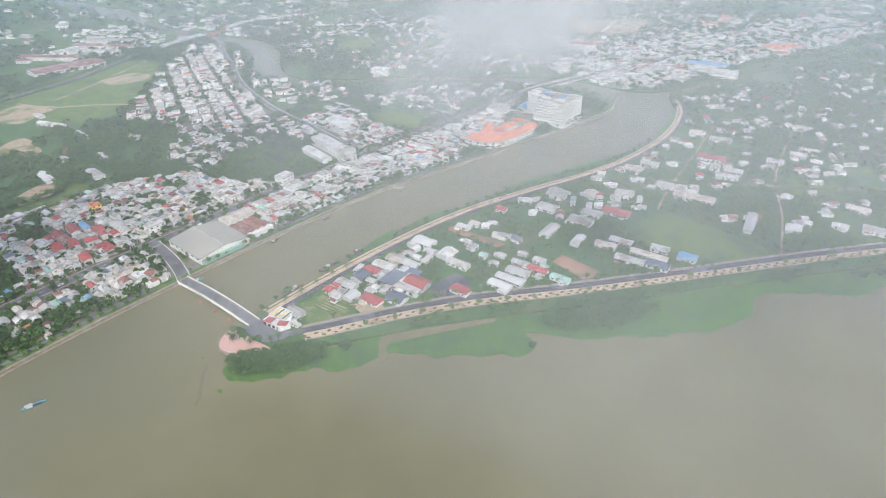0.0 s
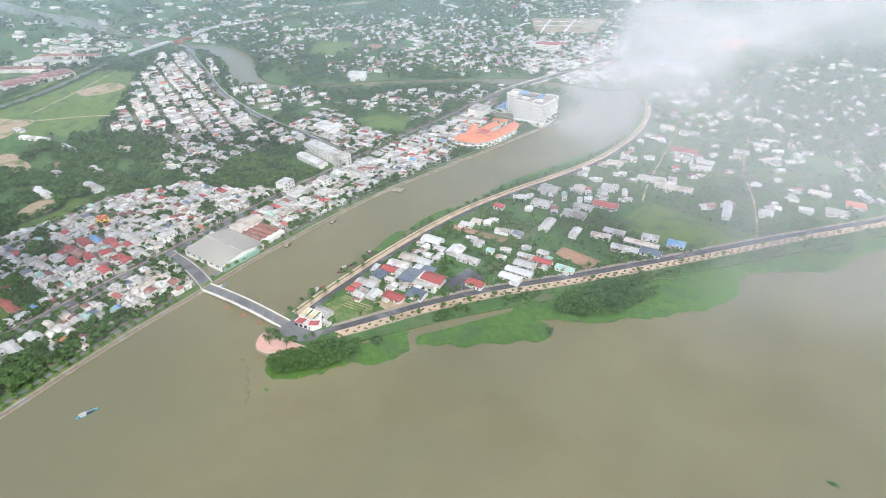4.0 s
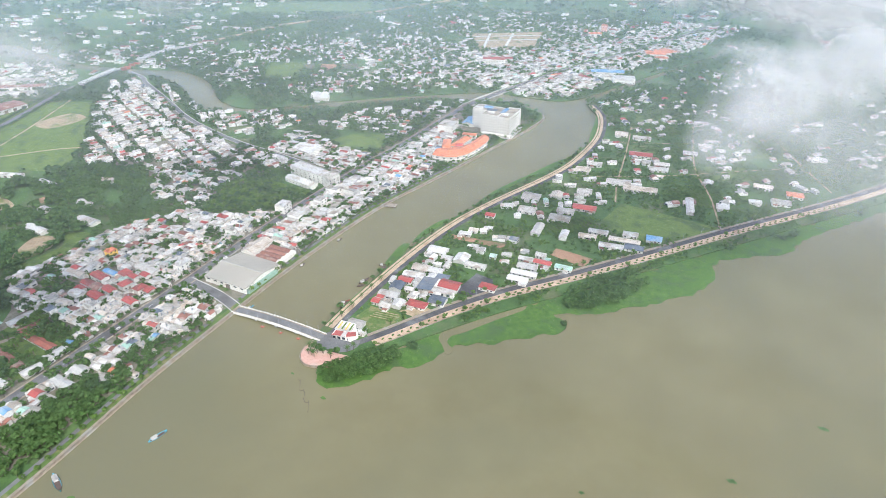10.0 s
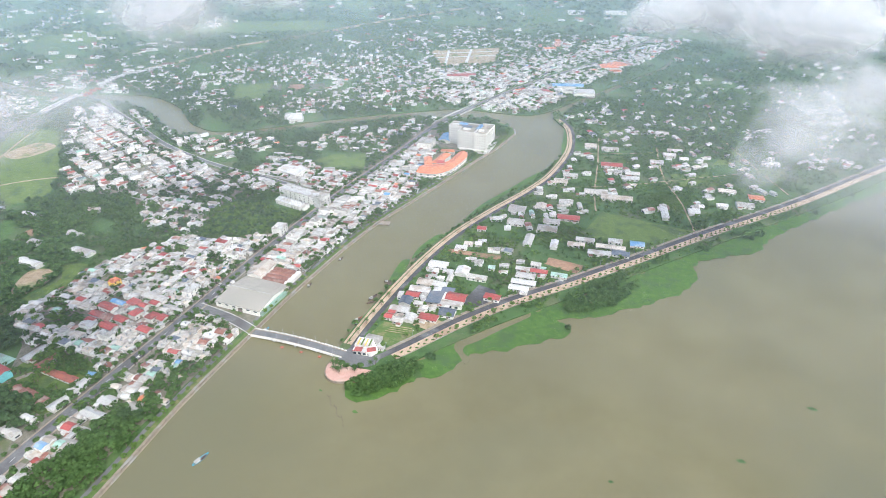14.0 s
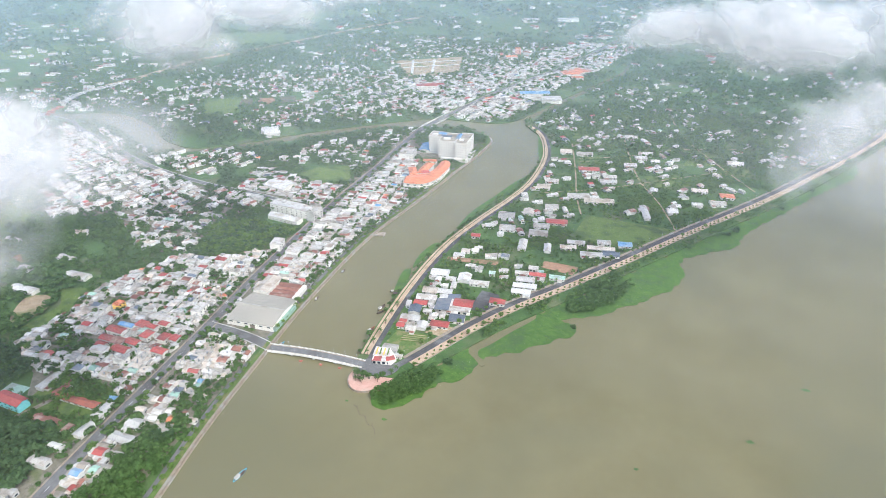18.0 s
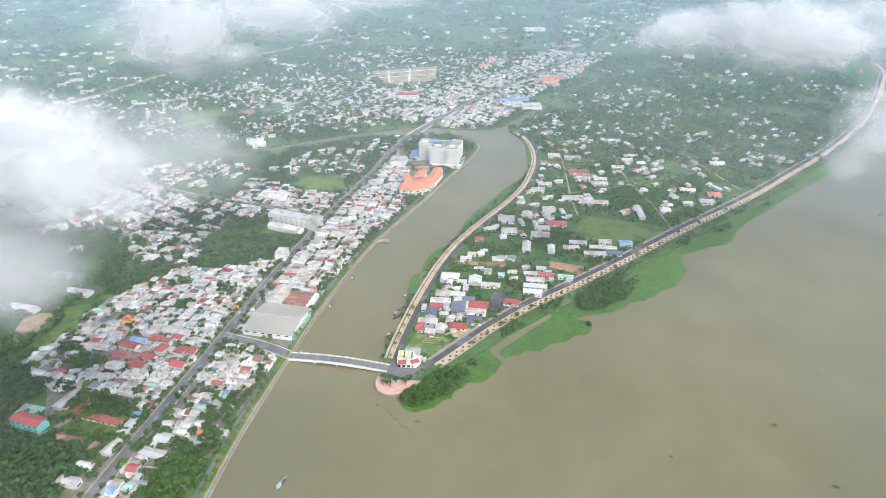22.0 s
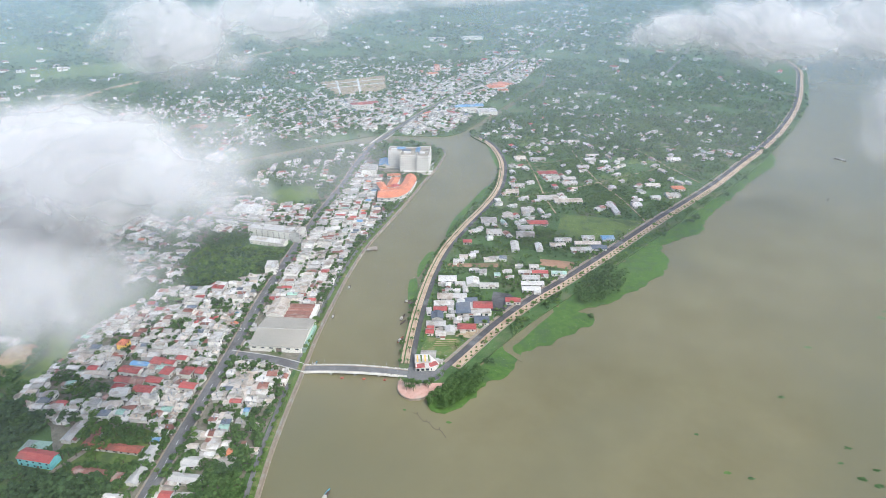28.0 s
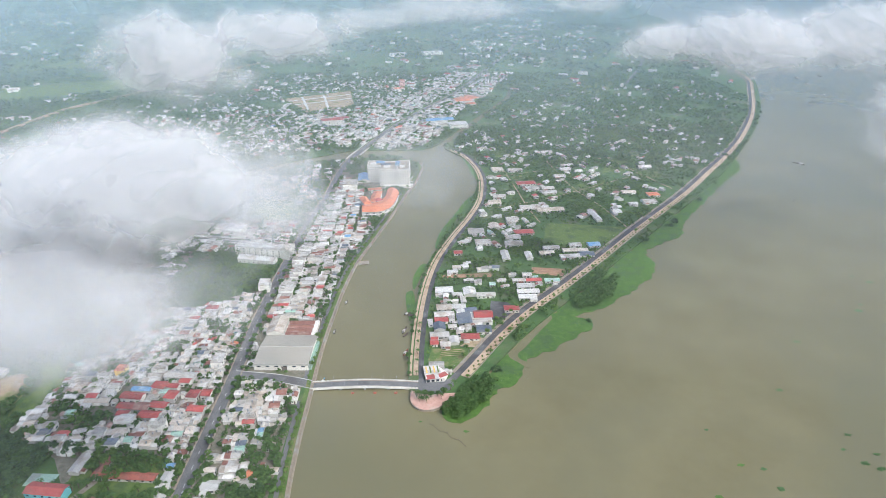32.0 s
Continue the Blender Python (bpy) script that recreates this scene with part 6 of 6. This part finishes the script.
wood("garden_trees", "leafy trees in the gaps between town roofs", P, R, 2.4 + R * nr.uniform(0.7, 1.1, len(P)), 30, LEAF[0], False)
P = scatter(260, (-158, -84, -136, -78), lambda x, y: lumpy(x, y, 9, 0.7) > -0.7)
R = nr.uniform(1.6, 3.0, len(P))
wood("garden_trees", "shade trees in the school yard", P, R, 1.6 + R, 36, LEAF[0])
P = scatter(300, (-10, 92, 470, 640), lambda x, y: (lumpy(x, y, 12, 2.2) > -0.3) & ~inside([(-9, 505), (68, 505), (68, 566), (-9, 566)], x, y))
R = nr.uniform(1.8, 3.2, len(P))
wood("garden_trees", "leafy trees round the tower block", P, R, 1.2 + R, 40, LEAF[1])
grove("garden_trees", "green trees between houses of the back quarter", 6000, (-760, -70, 130, 660), lambda x, y: lumpy(x, y, 40, 2.0) > -0.5, (2.2, 4.2), 16, 1)
grove("orchard", "green orchards and palms round the canal villages", 17000, (100, 720, 60, 900), lambda x, y: (lumpy(x, y, 34, 3.0) > -0.6) & (y < 900), (1.2, 2.3), 12, 0)
grove("orchard", "bright orchard rows near the village", 5000, (95, 420, 40, 480), lambda x, y: lumpy(x, y, 25, 5.0) > -0.1, (1.0, 2.0), 16, 2)
grove("north_trees", "green trees between houses north of the river", 18000, (-990, 900, 600, 1530), lambda x, y: lumpy(x, y, 60, 4.0) > -0.8, (2.6, 4.6), 9, 0)
grove("west_trees", "green trees over the far western land", 5000, (-995, -440, -400, 700), lambda x, y: lumpy(x, y, 70, 6.0) > 0.0, (3, 5), 8, 1)
far_want = lambda x, y: (inside(LAND_EAST, x, y) | inside(LAND_WEST, x, y)) & (lumpy(x, y, 130, 2.0) > -0.4)
grove("far_trees", "distant green trees towards the horizon", 16000, (-2600, 1040, 1530, 4400), far_want, (5, 9), 6, 1, False)
grove("far_trees", "distant green trees in the west", 5000, (-2600, -995, -300, 1530), far_want, (5, 8), 6, 1, False)
for side in (11, -11):
    P = np.array(along(offset(cut(hw, 0, 430), side), 3.2, 1.0, 0.1))
    R = nr.uniform(1.6, 2.8, len(P))
    wood("hedge", "dark green hedge along the unfinished road", P, R, R * 1.1, 24, LEAF[1])
P = scatter(9000, (100, 640, -45, 640), lambda x, y: inside(rough_edge, x, y) & ~inside(LAND_EAST, x, y) & ~inside([(189, 28), (179, 39), (172, 46), (172, 56), (179, 70), (199, 97), (219, 124), (228, 116), (208, 86), (192, 62), (184, 53), (185, 45), (193, 38)], x, y), False)
R = nr.uniform(0.35, 0.75, len(P))
wood("reed_tufts", "bright green tufts of floating water grass", P, R, R * 0.1 - 1.3, 7, LEAF[2], False)
# rows of fruit trees
rows_at = []
for ox, oy, ow, od, ot in ((215, 285, 50, 40, 0.9), (330, 420, 60, 50, 0.9), (300, 560, 70, 60, 0.8), (420, 520, 70, 50, 0.9), (250, 640, 60, 60, 0.7), (360, 700, 80, 60, 0.8), (500, 650, 80, 60, 0.9), (460, 830, 90, 70, 0.8), (330, 830, 80, 70, 0.7), (590, 790, 70, 60, 0.9), (150, 240, 34, 26, 0.2), (180, 190, 26, 24, 0.2)):
    for u in np.arange(-ow / 2, ow / 2, 5.5):
        for w in np.arange(-od / 2, od / 2, 2.4):
            rows_at.append((ox + u * math.cos(ot) - w * math.sin(ot), oy + u * math.sin(ot) + w * math.cos(ot)))
P = np.array([p for p in rows_at if free(p[0], p[1], NOTREE)])
R = nr.uniform(1.0, 1.7, len(P))
wood("orchard_rows", "straight rows of small green fruit trees", P, R, R * 1.2, 18, LEAF[2], False)
# clumps of tall garden trees whose crowns lean over the town roofs
for gx, gy, gr in ((-206, -50, 9), (-125, -113, 5), (-146, -112, 7), (-104, -113, 4), (-160, -60, 6), (-190, -70, 8), (-205, -20, 6), (-215, 20, 6), (-168, -108, 6), (-150, 25, 5), (-180, -40, 8), (-140, -86, 10), (-150, -70, 7), (-100, -92, 5), (-168, -74, 8), (-126, -100, 8), (-68, -66, 4), (-64, -84, 4), (-22, -74, 8), (-19, -58, 7), (-32, -100, 9), (-22, -118, 10), (-16, -140, 9), (-30, -150, 10), (-110, -130, 8), (-106, -146, 8), 
                   (-12, 80, 5), (-13, 118, 5), (-169, 56, 6), (-135, 60, 5), (-170, 18, 6), (-120, 100, 8), (-15, 180, 5), (-8, 225, 6), (6, 262, 6), (16, 330, 7), (-84, 40, 4), (-84, 85, 4), (-70, -120, 5), (-62, -140, 5), (-186, 5, 6)):
    nt = max(3, int(gr * gr * 0.13))
    ta, tr = nr.uniform(0, 6.3, nt), gr * np.sqrt(nr.uniform(0, 1, nt))
    P = np.stack([gx + tr * np.cos(ta), gy + tr * np.sin(ta)], 1)
    R = nr.uniform(1.7, 3.1, nt)
    wood("tree_clump", "clump of leafy green garden trees among town houses", P, R, 3.2 + R, 60, LEAF[(int(gx) + int(gy)) % 3])
SHORE_BUSHES = [(379, 306, 4.5), (425, 352, 4), (437, 367, 5), (261, 108, 3), (159, 28, 4), (641, 680, 5), (672, 703, 5), (560, 528, 4), (506, 452, 4)]
in_mangrove = [(106, -33), (126, -40), (150, -14), (158, 10), (150, 22), (128, 2)]
for nm, p, cnt in (("mangrove", in_mangrove, 330), ("mangrove", [(247, 151), (255, 130), (273, 136), (301, 160), (317, 205), (299, 218), (268, 190)], 420)):
    xs, ys = [q[0] for q in p], [q[1] for q in p]
    grove(nm, "dense dark green mangrove clump standing in the water", cnt, (min(xs), max(xs), min(ys), max(ys)), poly_want(p), (1.5, 3.0), 40, 0, False)


for bx, by, br2 in SHORE_BUSHES:
    P = np.stack([bx + nr.normal(0, br2 * 0.45, 9), by + nr.normal(0, br2 * 0.45, 9)], 1)
    R = nr.uniform(0.4, 0.7, 9) * br2
    wood("shore_bush", "round dark green bush standing in the water grass", P, R, R * 0.8 - 1.2, 40, LEAF[1], False)


def tree_proto(name, label, r, h, k, leaf, palm=False):
    root = thing(name, label, "tree")
    gt = Geo()
    gt.tube((0, 0, -0.3), (0.1, 0, h * 0.6), 0.22, 0.14, 7).tube((0.1, 0, h * 0.6), (0.15, 0.1, h * 1.05), 0.14, 0.06, 6)
    if not palm:
        for a in range(4):
            gt.tube((0.1, 0, h * 0.55), (math.cos(a * 1.6) * r * 0.5, math.sin(a * 1.6) * r * 0.5, h * 0.95), 0.1, 0.04, 5)
        V, F = crowns(np.zeros((1, 2)), np.array([r]), np.array([h]), k, 0.42)
        part("crown", array_mesh("crown", V, F, leaf), leaf, root)
    else:
        gc = Geo()
        for a in range(13):
            t, droop = a * 2.4, 0.2 + 0.5 * (a % 3) / 2
            dx, dy = math.cos(t), math.sin(t)
            for j in range(3):
                u0, u1 = j / 3, (j + 1) / 3
                z0, z1 = h + r * (0.5 * u0 - droop * 1.6 * u0 * u0), h + r * (0.5 * u1 - droop * 1.6 * u1 * u1)
                w0, w1 = r * 0.16 * (1 - u0 * 0.5), r * 0.16 * (1 - u1 * 0.7)
                gc.add([(dx * r * u0 - dy * w0, dy * r * u0 + dx * w0, z0 - w0 * 0.5), (dx * r * u0, dy * r * u0, z0), (dx * r * u1, dy * r * u1, z1), (dx * r * u1 - dy * w1, dy * r * u1 + dx * w1, z1 - w1 * 0.5),
                        (dx * r * u0 + dy * w0, dy * r * u0 - dx * w0, z0 - w0 * 0.5), (dx * r * u1 + dy * w1, dy * r * u1 - dx * w1, z1 - w1 * 0.5)], [(0, 1, 2, 3), (1, 4, 5, 2)])
        part("crown", gc, leaf, root)
    part("trunk", gt, BARK, root)
    return root


def plant(proto, spots, first):
    for i, (x, y) in enumerate(spots):
        m = Matrix.LocRotScale((x, y, 0.15), Euler((0, 0, rng.uniform(0, 6.2))), None)
        sc = rng.uniform(0.75, 1.25)
        m = m @ Matrix.Diagonal((sc, sc, sc * rng.uniform(0.9, 1.15), 1))
        if first and i == 0:
            proto.matrix_basis = m
        else:
            copy_thing(proto, Matrix(m) @ Matrix.Diagonal([1 / s for s in proto.scale] + [1]))


street_tree = tree_proto("street_tree", "small round green street tree by the road", 2.3, 4.2, 60, LEAF[0])
quay_tree = tree_proto("quay_tree", "bright green young tree on the quay lawn", 1.9, 3.6, 55, LEAF[2])
palm = tree_proto("palm", "slim palm tree with drooping fronds", 2.6, 5.0, 0, LEAF[0], True)
plant(street_tree, along(cut(offset(main_line, 6.0), -180, 520), 8.5, 0.8, 0.3) + along(cut(offset(main_line, -6.0), -180, 520), 8.5, 0.8, 0.3), True)
plant(quay_tree, along(cut(offset(w_line, 4.8), -200, -14), 9, 0.8) + along(cut(offset(w_line, 4.8), 14, 600), 9, 0.8), True)
plant(street_tree, along(cut(offset(w_line, 11.2), -200, -14), 8, 1.0, 0.35) + along(cut(offset(w_line, 11.2), 110, 600), 8, 1.0, 0.35), False)
plant(street_tree, along(cut(offset(e_line, 10.8), 16, 560), 13, 0.8, 0.3), False)
plant(quay_tree, along(cut(offset(s_line, 7.4), 10, 420), 12, 0.5, 0.25) + along(cut(offset(s_line, -10.2), 10, 420), 22, 0.6, 0.3), False)
plant(palm, [(88, -12), (92, -14), (96, -13), (101, -12), (106, -11), (91, -18), (97, -19), (117, -2), (120, 2), (109, -14)] + along(cut(offset(e_line, 3.9), 16, 120), 16, 0.4), True)
plant(street_tree, [(90, -9), (95, -10), (100, -12), (106, -9), (111, -8), (93, -16)], False)

# ---- clouds ----
def slices(rx, ry, rz, count, seed, n=22):
    """Parallel leaning slices through a ball of radius 1 that is to be scaled to rx, ry, rz; each rolls gently."""
    lean = Vector(((0.2 if rx < 2 * ry else 0.0) * rx, -0.6 * ry, 0.77 * rz)).normalized()
    side = lean.cross(Vector((0, 0, 1))).normalized()
    rise = side.cross(lean)
    for k in range(count):
        d = 0.94 - 1.88 * (k + 0.5) / count
        reach = math.sqrt(1 - d * d)
        gl = Geo()
        for i in range(n + 1):
            for j in range(n + 1):
                a, b = (i / n * 2 - 1) * reach, (j / n * 2 - 1) * reach
                roll = 0.08 * noise.noise((a * 3 + seed, b * 3, k * 2.7))
                gl.v.append(tuple(lean * (d + roll) + side * a + rise * b))
        keep = []
        for i in range(n):
            for j in range(n):
                if math.hypot((i + 0.5) / n * 2 - 1, (j + 0.5) / n * 2 - 1) < 1:
                    keep.append((i * (n + 1) + j, (i + 1) * (n + 1) + j, (i + 1) * (n + 1) + j + 1, i * (n + 1) + j + 1))
        used = sorted({i for f in keep for i in f})
        at = {v: i for i, v in enumerate(used)}
        gl.v, gl.f = [gl.v[i] for i in used], [tuple(at[i] for i in f) for f in keep]
        yield gl


def cloud(name, label, puffs, kind="cloud", low=0.12, high=1.05, gain=2.5):
    """Drifting cloud of soft puffs; a puff is x, y, z, its three radii, cover, grain and the number of slices."""
    x0, y0, z0 = puffs[0][:3]
    root = thing(name, label, kind, x0, y0, z0)
    for x, y, z, rx, ry, rz, thick, size, count in puffs:
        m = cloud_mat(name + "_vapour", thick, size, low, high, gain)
        for gl in slices(rx, ry, rz, count, x * 0.01):
            ob = part("slice", gl, m, root)
            ob.matrix_basis = Matrix.Translation((x - x0, y - y0, z - z0)) @ Matrix.Diagonal((rx, ry, rz, 1))
            for p in ob.data.polygons:
                p.use_smooth = True
    return root


cloud("cloud", "large white drifting cloud with ragged thin rim over the town", [
    (-24, -186, 256, 84, 66, 42, 0.38, 32, 10), (-60, -170, 240, 92, 70, 46, 0.32, 36, 8), (6, -124, 242, 62, 50, 32, 0.15, 24, 5), (42, -214, 256, 38, 36, 26, 0.26, 15, 7), (16, -238, 228, 40, 34, 26, 0.12, 15, 4), (-24, -250, 226, 52, 40, 36, 0.24, 20, 7), (-66, -196, 206, 106, 70, 52, 0.3, 34, 8), (96, -226, 272, 36, 30, 20, 0.1, 13, 4)])
cloud("cloud", "long white cloud drifting above the far quarters", [
    (-104, 90, 264, 90, 66, 54, 0.38, 34, 10), (-22, 108, 280, 92, 52, 30, 0.36, 28, 7), (45, 140, 288, 70, 40, 16, 0.22, 24, 4)])
cloud("cloud", "broad white cloud over the river bend", [
    (385, 140, 270, 100, 66, 42, 0.4, 32, 10), (520, 190, 266, 124, 80, 48, 0.38, 40, 9), (306, 146, 268, 56, 44, 28, 0.36, 22, 7), (690, 260, 262, 130, 90, 46, 0.3, 46, 6)])
cloud("cloud", "thin high cloud strip over the far town", [
    (120, 400, 276, 150, 70, 24, 0.22, 36, 5), (300, 430, 280, 90, 60, 20, 0.2, 32, 4)])
cloud("cloud", "soft white cloud near the shore", [
    (364, -98, 264, 30, 30, 24, 0.22, 15, 8), (392, -76, 273, 40, 28, 18, 0.24, 17, 7), (352, -104, 250, 18, 22, 20, 0.16, 11, 5), (416, -52, 268, 34, 30, 16, 0.16, 15, 5)], gain=3.3)
cloud("mist_veil", "thin grey veil of mist", [(398, -152, 268, 66, 62, 26, 0.17, 24, 4)], "mist", -0.3, 1.2, 2.0)
cloud("mist_wisp", "faint wisp of mist over the orchards", [(440, 330, 110, 300, 260, 50, 0.05, 60, 4)], "mist", 0.1, 1.1, 2.0)

# haze of the humid air, put into wide tinted rings round the camera's path
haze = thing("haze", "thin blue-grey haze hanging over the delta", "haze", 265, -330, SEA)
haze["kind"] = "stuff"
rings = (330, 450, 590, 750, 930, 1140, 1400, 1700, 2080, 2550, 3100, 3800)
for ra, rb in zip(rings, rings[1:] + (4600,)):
    # each ring stands behind the last; its tone turns bluer outwards like airlight
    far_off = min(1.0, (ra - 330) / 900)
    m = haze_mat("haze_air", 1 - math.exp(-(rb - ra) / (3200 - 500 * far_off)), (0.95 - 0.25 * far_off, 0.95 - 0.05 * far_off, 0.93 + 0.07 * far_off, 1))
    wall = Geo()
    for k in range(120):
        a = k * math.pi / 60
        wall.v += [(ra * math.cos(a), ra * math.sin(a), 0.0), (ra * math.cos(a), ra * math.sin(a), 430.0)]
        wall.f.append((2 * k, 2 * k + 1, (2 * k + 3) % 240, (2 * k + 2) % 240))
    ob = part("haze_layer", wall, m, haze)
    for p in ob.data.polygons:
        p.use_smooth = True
